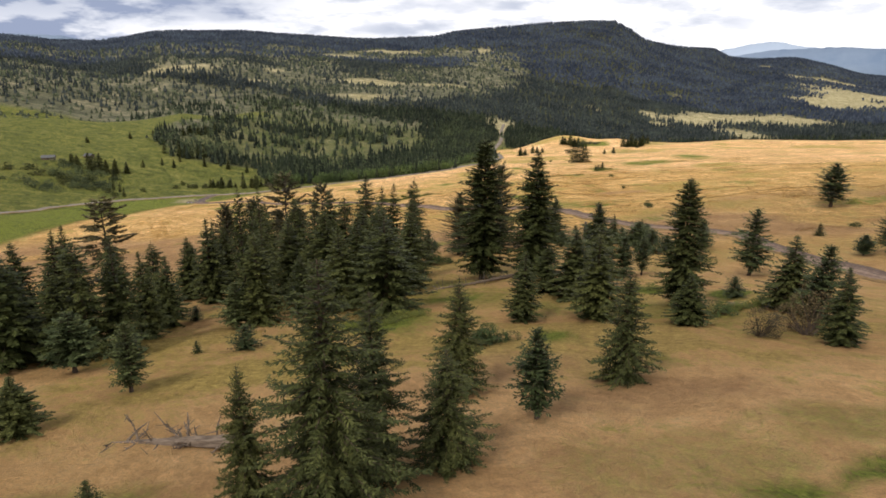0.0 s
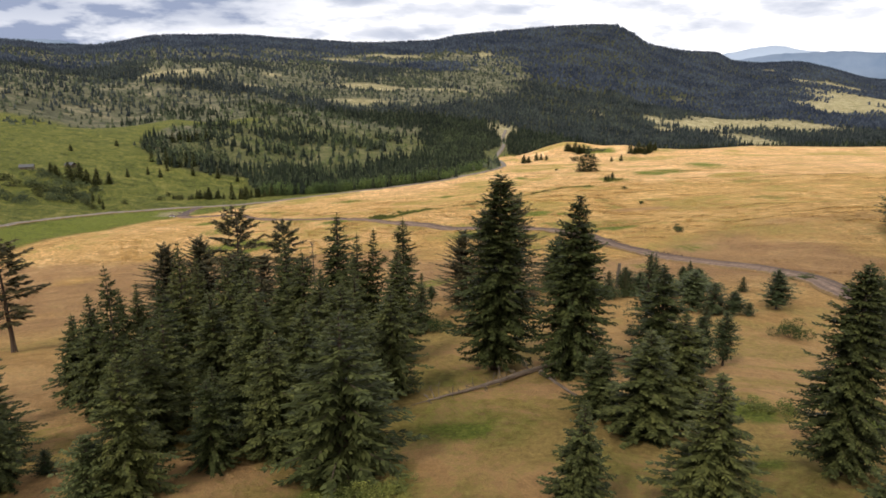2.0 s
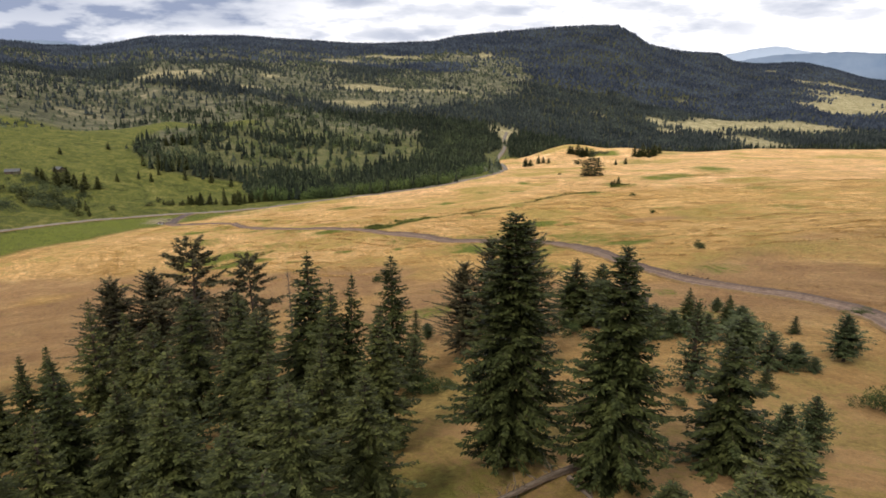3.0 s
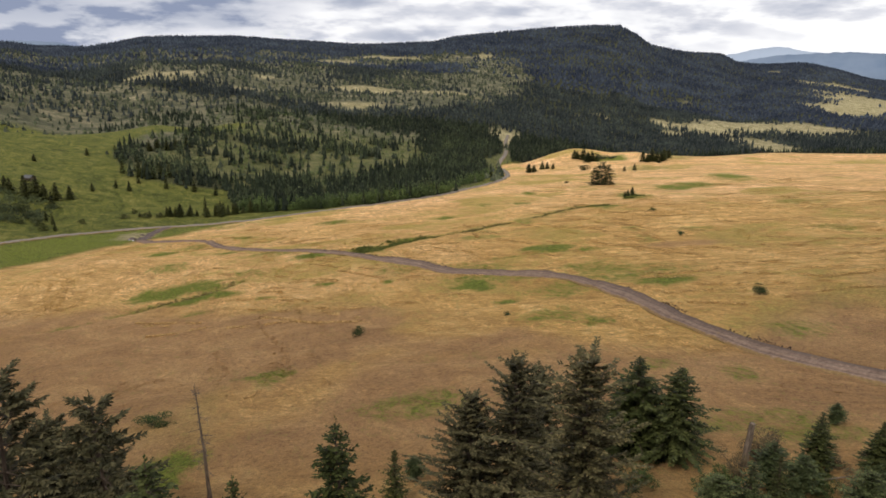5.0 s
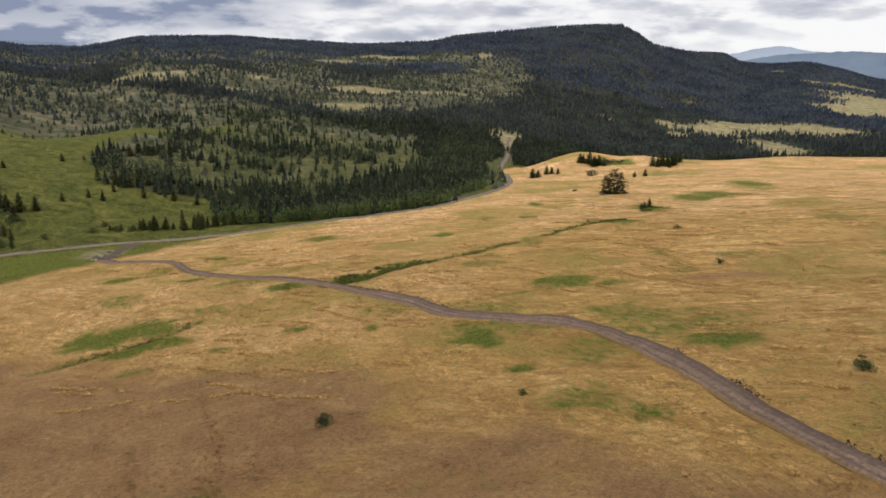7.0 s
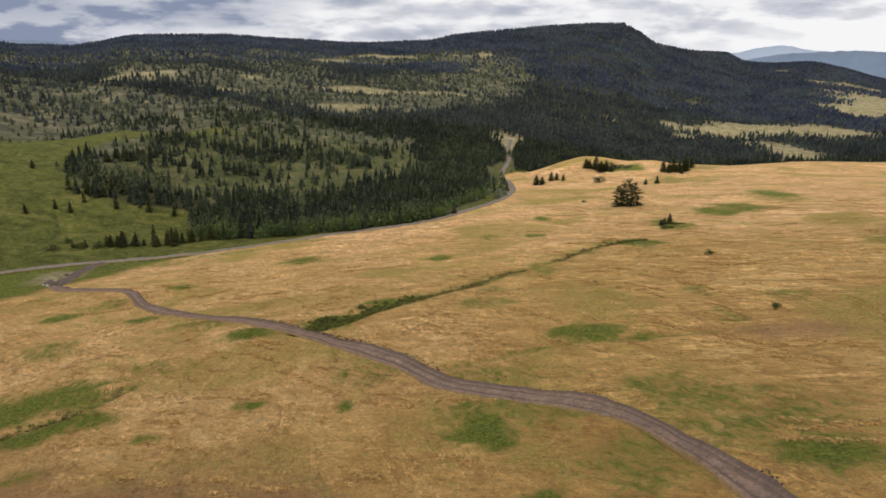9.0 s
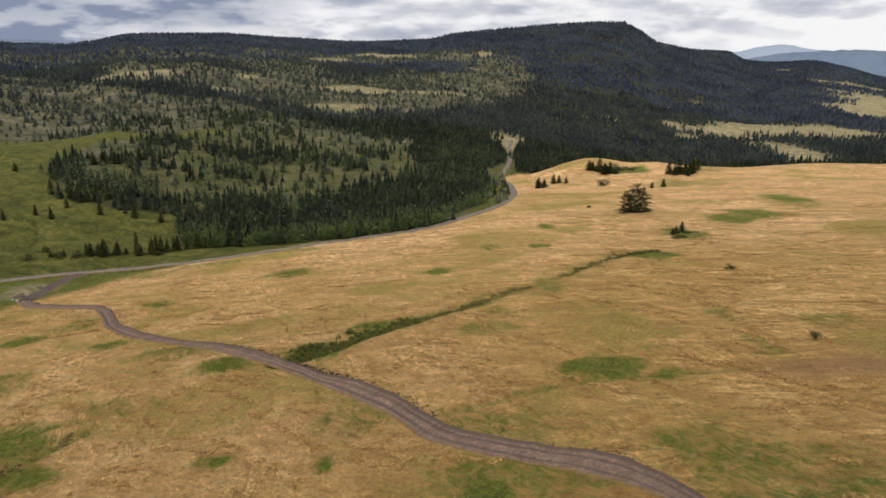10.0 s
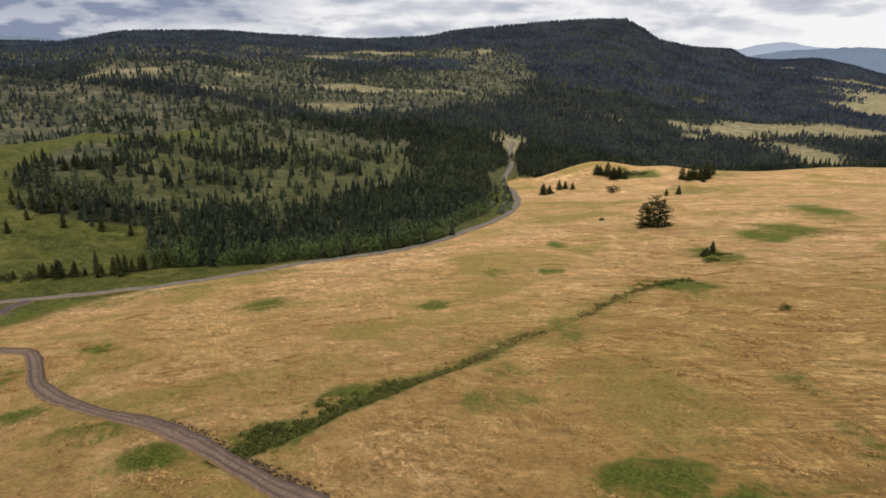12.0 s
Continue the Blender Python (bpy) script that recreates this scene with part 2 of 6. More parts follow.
def gravel_material(name, low, mid, high):
    s = Shader(name, 0.95)
    stones = s.noise(2.2, 6, 0.75)
    c = s.ramp(stones, 0.3, low, 0.5, mid, 0.72, high)
    c = s.mix(1.0, c, s.ramp(s.noise(0.45, 6, 0.7), 0.36, (0.86, 0.84, 0.84), 0.5, (1.1, 1.1, 1.1), 0.64, (1.30, 1.28, 1.26)), "MULTIPLY")
    rut = s.layer("rut")
    c = s.mix(s.math("MULTIPLY", rut, 0.75), c, (0.080, 0.058, 0.050))
    weed = s.math("ADD", s.layer("verge"), s.reach(s.noise(0.7, 5, 0.65), 0.3, 0.7, -0.45, 0.45))
    c = s.mix(s.reach(weed, 0.45, 0.8), c, s.ramp(stones, 0.3, (0.14, 0.088, 0.040), 0.7, (0.29, 0.185, 0.080)))
    s.bump(stones, 0.7, 0.15)
    return s.done(c)


GROUND = ground_material()
FIR = leaf_material("fir_needles", (0.029, 0.032, 0.011), (0.055, 0.062, 0.020), (0.100, 0.106, 0.036))
PINE = leaf_material("pine_needles", (0.028, 0.037, 0.015), (0.060, 0.074, 0.029), (0.108, 0.122, 0.052))
OLD_FIR = leaf_material("old_fir_needles", (0.036, 0.034, 0.017), (0.078, 0.071, 0.035), (0.155, 0.130, 0.068))
LEAF = leaf_material("shrub_leaves", (0.026, 0.038, 0.012), (0.055, 0.075, 0.022), (0.105, 0.13, 0.042))
DRY_LEAF = leaf_material("dry_shrub_twigs", (0.050, 0.038, 0.022), (0.105, 0.080, 0.044), (0.185, 0.145, 0.080))
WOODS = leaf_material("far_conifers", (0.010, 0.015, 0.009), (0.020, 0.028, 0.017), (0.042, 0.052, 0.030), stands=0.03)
THIN = leaf_material("thin_conifers", (0.028, 0.036, 0.022), (0.058, 0.068, 0.041), (0.105, 0.116, 0.068), stands=0.03)
# far forest needles: blue of distance haze put into these two colours
HAZED_MOUNTAIN = leaf_material("hazed_mountain_conifers", (0.020, 0.027, 0.042), (0.035, 0.046, 0.071), (0.055, 0.068, 0.094), stands=0.012)
HAZED_SLOPE = leaf_material("hazed_slope_conifers", (0.014, 0.020, 0.021), (0.029, 0.038, 0.040), (0.050, 0.060, 0.060), stands=0.02)
ASPEN = leaf_material("aspen_leaves", (0.048, 0.072, 0.024), (0.090, 0.125, 0.042), (0.145, 0.185, 0.066), stands=0.06)
WILLOW = leaf_material("willow_leaves", (0.038, 0.050, 0.024), (0.072, 0.090, 0.044), (0.120, 0.142, 0.074), stands=0.04)
RUSH = leaf_material("rush_stalks", (0.10, 0.080, 0.034), (0.21, 0.165, 0.066), (0.36, 0.28, 0.12))
BRUSH = leaf_material("brush_leaves", (0.060, 0.070, 0.018), (0.125, 0.140, 0.035), (0.22, 0.22, 0.065))
BARK = bark_material("conifer_bark", (0.035, 0.026, 0.020), (0.12, 0.085, 0.06))
DEAD = bark_material("weathered_wood", (0.052, 0.036, 0.025), (0.25, 0.19, 0.14))
TRACK = gravel_material("track_earth", (0.115, 0.074, 0.050), (0.20, 0.134, 0.096), (0.32, 0.226, 0.165))
EARTH = gravel_material("dark_earth", (0.055, 0.040, 0.034), (0.11, 0.082, 0.070), (0.20, 0.155, 0.135))
LODGED = leaf_material("lodged_straw", (0.15, 0.085, 0.036), (0.54, 0.34, 0.130), (0.80, 0.57, 0.26), 0.8)
CLOD = leaf_material("crumbled_earth", (0.045, 0.030, 0.022), (0.10, 0.066, 0.046), (0.19, 0.125, 0.080), 0.95)
GRAVEL = gravel_material("road_gravel", (0.145, 0.120, 0.094), (0.225, 0.190, 0.150), (0.31, 0.27, 0.22))


def plain_material(name, low, high, roughness, metal=0.0, scale=3.0):
    s = Shader(name, roughness)
    s.bsdf.inputs["Metallic"].default_value = metal
    n = s.noise(scale, 6, 0.7)
    s.bump(n, 0.4, 0.05)
    return s.done(s.ramp(n, 0.3, low, 0.7, high))


TIN = plain_material("weathered_sheet_metal", (0.07, 0.068, 0.065), (0.15, 0.145, 0.14), 0.7, 0.1)
STONE = plain_material("pale_stone", (0.30, 0.29, 0.27), (0.48, 0.46, 0.43), 0.9)

# ---------------------------------------------------------------- lie of the land
def smooth(a, b, v):
    t = np.clip((v - a) / (b - a), 0.0, 1.0)
    return t * t * (3 - 2 * t)


def curve(v, *knots):
    """A smooth curve through knots (place, height), with flat ends (monotone between knots)."""
    xs, ys = np.array(knots[0::2], float), np.array(knots[1::2], float)
    h, d = np.diff(xs), np.diff(ys) / np.diff(xs)
    m = np.concatenate([[d[0]], np.where(d[1:] * d[:-1] > 0, 2 * d[1:] * d[:-1] / (d[1:] + d[:-1] + 1e-12), 0.0), [d[-1]]])
    v = np.clip(v, xs[0], xs[-1])
    k = np.clip(np.searchsorted(xs, v) - 1, 0, len(h) - 1)
    t = (v - xs[k]) / h[k]
    return (ys[k] * (1 + 2 * t) * (1 - t) ** 2 + h[k] * m[k] * t * (1 - t) ** 2
            + ys[k + 1] * t * t * (3 - 2 * t) + h[k] * m[k + 1] * t * t * (t - 1))


def lattice(i, j, seed):
    n = (i * 374761393 + j * 668265263 + seed * 974711) & 0xFFFFFFFF
    n = ((n ^ (n >> 13)) * 1274126177) & 0xFFFFFFFF
    return ((n ^ (n >> 16)) & 0xFFFF) / 65535.0


def rough(x, y, size, seed=0, octaves=3):
    """Value noise, about -1 to 1, with its largest swells of the given size."""
    x, y = np.asarray(x, float), np.asarray(y, float)
    total, weight, scale = 0.0, 0.0, 1.0 / size
    for o in range(octaves):
        u, v = x * scale + 17.3 * o, y * scale + 9.1 * o
        i, j = np.floor(u).astype(np.int64), np.floor(v).astype(np.int64)
        f, g = u - i, v - j
        f, g = f * f * (3 - 2 * f), g * g * (3 - 2 * g)
        s = seed * 31 + o
        low = lattice(i, j, s) * (1 - f) + lattice(i + 1, j, s) * f
        high = lattice(i, j + 1, s) * (1 - f) + lattice(i + 1, j + 1, s) * f
        total, weight, scale = total + (low * (1 - g) + high * g) * 0.5 ** o, weight + 0.5 ** o, scale * 2
    return total / weight * 2 - 1


def field(x, y):
    """The knoll and the dry slope that falls from it, leaning to the west."""
    line = curve(y, -400, 44, -60, 39.5, 0, 37.4, 30, 34.5, 50, 31.2, 66, 28.6, 85, 25.4, 134, 15.7, 177, 9.4, 215, 5.3, 255, 1.8, 300, -3.6, 340, -6.8, 380, -9.0, 430, -13.2, 500, -19.5, 560, -27.0, 640, -33.5, 700, -45, 760, -57, 1000, -90, 1600, -110)
    east = curve(y, 0, 0.03, 45, 0.045, 72, 0.0, 92, 0.02, 108, 0.05, 124, 0.055, 145, 0.082, 170, 0.114, 205, 0.090, 240, 0.064, 300, 0.0785, 370, 0.048, 480, 0.045, 600, 0.07)
    west = curve(y, 0, 0.045, 50, 0.06, 110, 0.097, 170, 0.108, 215, 0.105, 255, 0.081, 300, 0.080, 370, 0.105, 500, 0.10)
    x = x - 8
    mound = 11.0 * np.exp(-((x - 98) / 45) ** 2 - ((y - 675) / 42) ** 2) + 2.5 * np.exp(-((x - 165) / 30) ** 2 - ((y - 655) / 30) ** 2) + 2.0 * np.exp(-((x - 255) / 40) ** 2 - ((y - 640) / 40) ** 2)
    return line + mound + np.where(x > 0, east * 240 * np.tanh(x / 240), west * 260 * np.tanh(x / 260))


def far_side(x, y):
    """The valley's far side: rising to a long ridge and a broad wooded mountain."""
    a, d = np.degrees(np.arctan2(x, y - 84)), np.hypot(x, y - 84)
    # height of the foot of the far slope and of the skyline by bearing (east is positive)
    crest = curve(a, -75, 105, -36, 112, -33, 106, -31, 99, -28.5, 99, -26.5, 107, -24, 124, -18, 129, -13.8, 122, -7.7, 112, -2.2, 118, 0, 133, 3.2, 143, 7.6, 157, 10.7, 163, 12.6, 164, 14, 143, 15.5, 112, 18, 97, 20.4, 92, 21.7, 68, 23.6, 62, 25.8, 65, 28, 47, 31, 10, 38, -10, 70, -10)
    far = curve(a, -75, 1900, -30, 1900, -5, 1900, 6, 1950, 14, 2050, 24, 2500, 34, 2600, 70, 2600)
    foot = curve(a, -75, 8, -38, -14, -24, -22, -10, -28, 3, -27, 12, -38, 25, -48, 40, -46, 75, -30)
    near = curve(a, -75, 180, -40, 330, -28, 360, -12, 440, 2, 640, 10, 800, 20, 900, 32, 1000, 75, 1000)
    t = np.clip((d - near) / (far - near), 0, 1.0)
    shape = curve(a, -75, 0.95, -27, 0.92, -19, 0.98, -14, 1.1, -4, 1.1, 4, 1.35, 14, 1.5, 30, 1.6, 70, 1.6)
    up = foot + (crest - foot) * t ** shape
    swell = smooth(0.02, 0.25, t) * (1 - smooth(0.8, 1.0, t))
    up = up + swell * (9 * rough(x, y, 230, 3) + 5 * rough(x, y, 90, 4, 2))
    # a shelf of pasture on the west bank, falling away behind
    up = up - 17 * np.exp(-((d - 735) / 120) ** 2) * smooth(-17, -23, a)
    return up - smooth(1.0, 1.9, d / far) * 120 - 30 * smooth(near, near - 260, d)


def ground(x, y):
    x, y = np.asarray(x, float), np.asarray(y, float)
    a, b = field(x, y), far_side(x, y)
    k = 5.0
    h = np.clip(0.5 + 0.5 * (b - a) / (2 * k), 0, 1)
    z = a * (1 - h) + b * h + 2 * k * h * (1 - h)
    # two grassy mounds on the far brow of the field, and the dip between them
    for mx, my, rx, ry, up in ((99, 664, 27, 24, 3.4), (152, 655, 13, 16, 2.6), (126, 640, 10, 12, -1.2)):
        z = z + up * np.exp(-((x - mx) / rx) ** 2 - ((y - my) / ry) ** 2)
    calm = 1 - smooth(700, 1200, np.hypot(x, y))
    z = z + calm * smooth(230, 320, y) * 0.42 * rough(0.16 * x, y + 0.12 * x, 10, 10, 3)
    return z + calm * (0.55 * rough(x, y, 38, 7) + 0.30 * rough(x, y, 7, 8, 2) + 0.22 * rough(x, y, 3.2, 9, 2))



def spline(*points):
    """A smooth line through points of the plan, a step about every 2 m."""
    p = np.array(points, float).reshape(-1, 2)
    p = np.vstack([2 * p[0] - p[1], p, 2 * p[-1] - p[-2]])
    line = []
    for k in range(1, len(p) - 2):
        n = max(2, int(np.hypot(*(p[k + 1] - p[k])) / 2))
        for t in np.arange(n) / n:
            line.append(0.5 * (2 * p[k] + (p[k + 1] - p[k - 1]) * t + (2 * p[k - 1] - 5 * p[k] + 4 * p[k + 1] - p[k + 2]) * t * t
                               + (3 * p[k] - p[k - 1] - 3 * p[k + 1] + p[k + 2]) * t ** 3))
    return np.array(line + [p[-2]])


def away(x, y, line):
    """Distance from a line of the plan."""
    x, y = np.asarray(x, float), np.asarray(y, float)
    shape, x, y = x.shape, x.ravel(), y.ravel()
    near = np.full(len(x), 1e3)
    box = (x > line[:, 0].min() - 40) & (x < line[:, 0].max() + 40) & (y > line[:, 1].min() - 40) & (y < line[:, 1].max() + 40)
    px, py = x[box], y[box]
    best = np.full(len(px), 1e6)
    for (ax, ay), (bx, by) in zip(line[:-1:2], np.vstack([line[2::2], line[-1:]])):
        dx, dy = bx - ax, by - ay
        t = np.clip(((px - ax) * dx + (py - ay) * dy) / (dx * dx + dy * dy + 1e-9), 0, 1)
        best = np.minimum(best, (px - ax - t * dx) ** 2 + (py - ay - t * dy) ** 2)
    near[box] = np.sqrt(best)
    return near.reshape(shape)


FARM_TRACK = spline(-129, 328, -123, 320.5, -112, 314.5, -103, 311.5, -96.5, 309.5, -88, 298, -80, 286, -70, 276.5, -60, 269.5, -47, 262, -37, 254, -28, 245.5, -17, 236.5, -8, 226.5, -1.5, 217, 7, 211,
                    15, 207, 21, 201.5, 25, 192, 28, 182, 30.5, 170, 32.5, 158, 35.6, 145.5, 39.5, 137.5, 44, 131, 47.6, 124.5, 48.8, 118, 47.6, 110, 46.2, 102, 45.6, 94, 45.4, 86, 46, 76, 46.2, 68, 48, 50, 54, 20, 62, -30)
ROAD = spline(-240, 60, -215, 150, -200, 220, -188, 270, -176, 314, -163, 343, -148, 360, -128, 371, -108, 377, -88, 379, -70, 385, -55, 396, -37, 400, -20, 402,
              -5, 416, 11, 444, 22, 470, 31, 509, 37, 560, 38, 600, 36, 640, 38, 680, 46, 720, 50, 760, 52, 800, 58, 850)
LINK = spline(-129, 330, -131, 337, -133, 346, -135, 356, -133, 367)
CREEK = spline(-31, 249, -29, 250.7, -26.4, 253, -23.9, 255.6, -20.5, 259.4, -16.3, 264.9, -10.6, 270.2, -6.1, 275.5, -0.3, 280.5, 7, 288.5, 13.4, 296, 18.5, 300.2, 23.8, 304.5, 30.6, 311.6, 36, 318.6, 42, 325.3, 49.7, 333)
DRAIN = spline(49.7, 333, 58.5, 338.3, 66.8, 346, 80, 368, 104, 395, 126, 409, 158, 430, 190, 442)
GULLY = spline(-84, 193, -74, 203, -67, 210.5, -63, 214.3, -60.8, 216.7, -58.7, 220.2, -56.8, 224.2, -54.6, 227.4)
RIB = spline(-199, 872, -142, 772, -105, 710, -68, 664, -41, 636)
RUNNEL = spline(-1.5, 224, 4.5, 226.3, 10.2, 229.4, 17, 232, 24, 232.3, 31, 232.6, 38, 233, 46, 234)


def lie(x, y):
    """The ground with the ditch and the wheel-worn ways cut into it."""
    z = ground(x, y)
    z = z - (0.85 - 0.55 * smooth(272, 300, y)) * (1 - smooth(0.5, 3.4, away(x, y, CREEK))) - 0.5 * (1 - smooth(1, 7, away(x, y, DRAIN))) - 0.6 * (1 - smooth(0.4, 3.0, away(x, y, GULLY))) - 0.35 * (1 - smooth(0.4, 1.9, away(x, y, RUNNEL)))
    for line in (FARM_TRACK, LINK):
        z = z - 0.30 * (1 - smooth(1.2, 2.8, away(x, y, line)))
    return z - 0.35 * (1 - smooth(1.8, 3.6, away(x, y, ROAD)))


def oval(x, y, *spots):
    """How far inside any of the ovals (x, y, half width, half depth) a place lies, 0 to 1, with ragged edges."""
    inside = np.zeros_like(x)
    for cx, cy, rx, ry in zip(*[iter(spots)] * 4):
        r = np.hypot((x - cx) / rx, (y - cy) / ry)
        close = r < 2
        inside[close] = np.maximum(inside[close], 1 - smooth(0.42, 1.40, r[close] + 0.45 * rough(x[close], y[close], max(1.2, 0.5 * min(rx, ry)), 21, 4)))
    return inside


def far_bank(x, y):
    """1 beyond the gravel road and the valley floor, 0 on the dry slope."""
    west = curve(y, 100, -175, 150, -165, 225, -152, 285, -136, 335, -124, 362, -114, 380, -92, 392, -60)
    line = curve(x, -190, 384, -110, 377, -88, 379, -57, 396, -20, 402, -5, 416, 11, 444, 22, 470, 31, 509, 36, 580, 38, 660, 60, 700, 120, 735, 200, 700, 300, 660, 600, 640)
    low = smooth(-5, 5, west - x) * (y < 395)
    return np.maximum(low, smooth(-2, 4, y - line))


def meadow(x, y):
    """The green pasture on the west bank, up to its brow."""
    brow = curve(x, -420, 600, -380, 635, -330, 660, -280, 688, -231, 712, -190, 720)
    edge = curve(y, 440, -198, 470, -203, 500, -222, 540, -240, 600, -246, 640, -228, 662, -196, 720, -188)
    return smooth(4, -10, x - edge + 12 * rough(x, y, 26, 13, 2)) * (1 - smooth(-5, 4, y - brow))


def glades(x, y):
    """Open, dry clearings among the far woods."""
    open_ = oval(x, y, -399, 1012, 52, 58, -280, 967, 14, 18, -286, 1096, 16, 24, -135, 1092, 62, 34, -126, 936, 33, 20, -143, 1608, 90, 44, 56, 850, 20, 40, 52, 805, 10, 30, 370, 1115, 58, 62, 438, 1160, 58, 84, 520, 1165, 72, 84, 575, 1150, 48, 62,
                 311, 1131, 14, 32, 307, 1052, 19, 30, 400, 930, 34, 120, 405, 1010, 34, 60, 785, 1460, 80, 110, 740, 1420, 40, 50, 830, 1420, 80, 70, 860, 1520, 90, 170, 960, 1660, 120, 170, 1034, 1968, 130, 50)
    # small outcrops of pale rock among the trees
    rock = oval(x, y, 178, 1096, 7, 10, 214, 1120, 8, 10, 397, 1599, 10, 20, 332, 1449, 8, 12, 442, 1438, 9, 14, 463, 1463, 8, 14, 227, 1109, 5, 14, 366, 1339, 8, 9, 223, 1320, 5, 9, 944, 2177, 20, 30, 62, 1610, 20, 34, -250, 1500, 50, 30, -20, 1085, 60, 16)
    return np.maximum(open_, rock)


def woods(x, y):
    """How thickly the far side is wooded, 0 to 1."""
    a, d = np.degrees(np.arctan2(x, y - 84)), np.hypot(x, y - 84)
    streak = rough(x * 0.35 + y * 0.12, y, 85, 11, 3)
    patchy = rough(x, y, 50, 12, 3)
    clumps = rough(x * 0.7, y, 24, 14, 3)
    edge = curve(y, 600, -60, 700, -40, 800, -60, 880, -130, 930, -40, 1040, 30, 1180, 75, 1400, 130, 1560, 60, 1660, -40, 1750, -700)
    mountain = smooth(-16, 16, x - edge + 34 * patchy)
    left = 0.10 + 0.30 * smooth(0.22, 0.42, streak) + 0.22 * smooth(0.18, 0.5, patchy) + 0.9 * smooth(1490, 1640, d + 120 * patchy) + 0.30 * smooth(1120, 1260, d) * smooth(-250, -400, x)
    band = np.abs(y - curve(x, -900, 1230, -611, 1104, -510, 1058, -381, 955, -336, 938, -280, 910, -231, 905, -191, 900, -138, 862, -95, 850, 60, 860)) / curve(x, -611, 48, -381, 36, -231, 24, -138, 40)
    left = left + 1.0 * (1 - smooth(0.7, 1.25, band + 0.4 * patchy))
    left = left + 0.95 * oval(x, y, -163, 1309, 58, 110, -32, 1393, 78, 78, -413, 1269, 50, 42, -570, 1140, 60, 60, -330, 1180, 40, 30)
    n = np.maximum(mountain, np.clip(left, 0, 1))
    # half-open rocky ground at the mountain's shoulder
    n = n * (1 - 0.72 * oval(x, y, 55, 1290, 60, 150, 62, 1520, 70, 130))
    # the wood on the valley floor, thick along its foot and thin over the open bank behind
    foot = curve(x, -400, 700, -262, 640, -246, 560, -226, 512, -205, 484, -190, 464, -165, 462, -142, 470, -128, 440, -110, 412, -57, 402, -20, 406, 0, 430, 12, 470, 24, 580, 38, 680, 60, 705, 120, 735, 200, 705, 300, 665)
    depth = y - foot
    deep = curve(x, -260, 6, -205, 14, -180, 26, -150, 24, -125, 46, -100, 62, 0, 88)
    valley = 1 - smooth(deep, deep + 45, depth + 30 * patchy)
    bank = smooth(10, 50, depth + 20 * patchy) * (1 - smooth(780, 840, y)) * smooth(-275, -250, x) * (1 - smooth(-70, 0, x + 25 * patchy))
    rib = away(x, y, RIB)
    n = n * (1 - bank) + bank * (0.10 + 0.52 * smooth(0.04, 0.30, clumps)) * smooth(4, 16, rib)
    n = np.maximum(n, 0.9 * oval(x, y, -157, 473, 20, 20, -111, 490, 27, 38, -73, 494, 16, 55, -49, 537, 27, 55, -96, 851, 40, 50))
    thick = np.where(x < -125, 0.25 + 0.6 * smooth(0.0, 0.25, clumps), 1.0)
    n = np.maximum(n, 0.95 * valley * thick * (0.75 + 0.25 * smooth(-0.3, 0.1, patchy))) * smooth(-6, 3, depth)
    # open verge along the road
    n = n * np.where((y > 430) & (x > -30), np.maximum(smooth(9 - 6 * smooth(680, 720, y), 17 - 11 * smooth(680, 720, y), away(x, y, ROAD) + 5 * patchy), smooth(845, 860, y)), 1)
    # pasture on the west bank
    n = n * (1 - meadow(x, y))
    n = n * (1 - glades(x, y))
    return np.where(y > 340, n, 0) * smooth(0.2, 0.8, far_bank(x, y))


def bundle(name, verts, faces, material, layers=(), smooth_shade=False):
    me = bpy.data.meshes.new(name)
    me.from_pydata(np.asarray(verts, float).tolist(), [], [list(f) for f in faces] if not isinstance(faces, np.ndarray) else faces.tolist())
    for key, values in dict(layers).items():
        me.attributes.new(key, "FLOAT", "POINT").data.foreach_set("value", np.asarray(values, np.float32))
    if smooth_shade:
        me.shade_smooth()
    me.materials.append(material)
    return me


def part(name, me, parent, label=""):
    ob = new(name, me)
    ob.parent = parent
    return tagged(ob, label=label)


# ---------------------------------------------------------------- ground: one sheet out to the horizon
def steps(*runs):
    """Grid lines: (to, step) runs from the first value on."""
    at, lines = runs[0], [runs[0]]
    for end, size in runs[1:]:
        n = max(1, int(round((end - at) / size)))
        lines.extend(at + (end - at) * (k + 1) / n for k in range(n))
        at = end
    return np.array(lines)


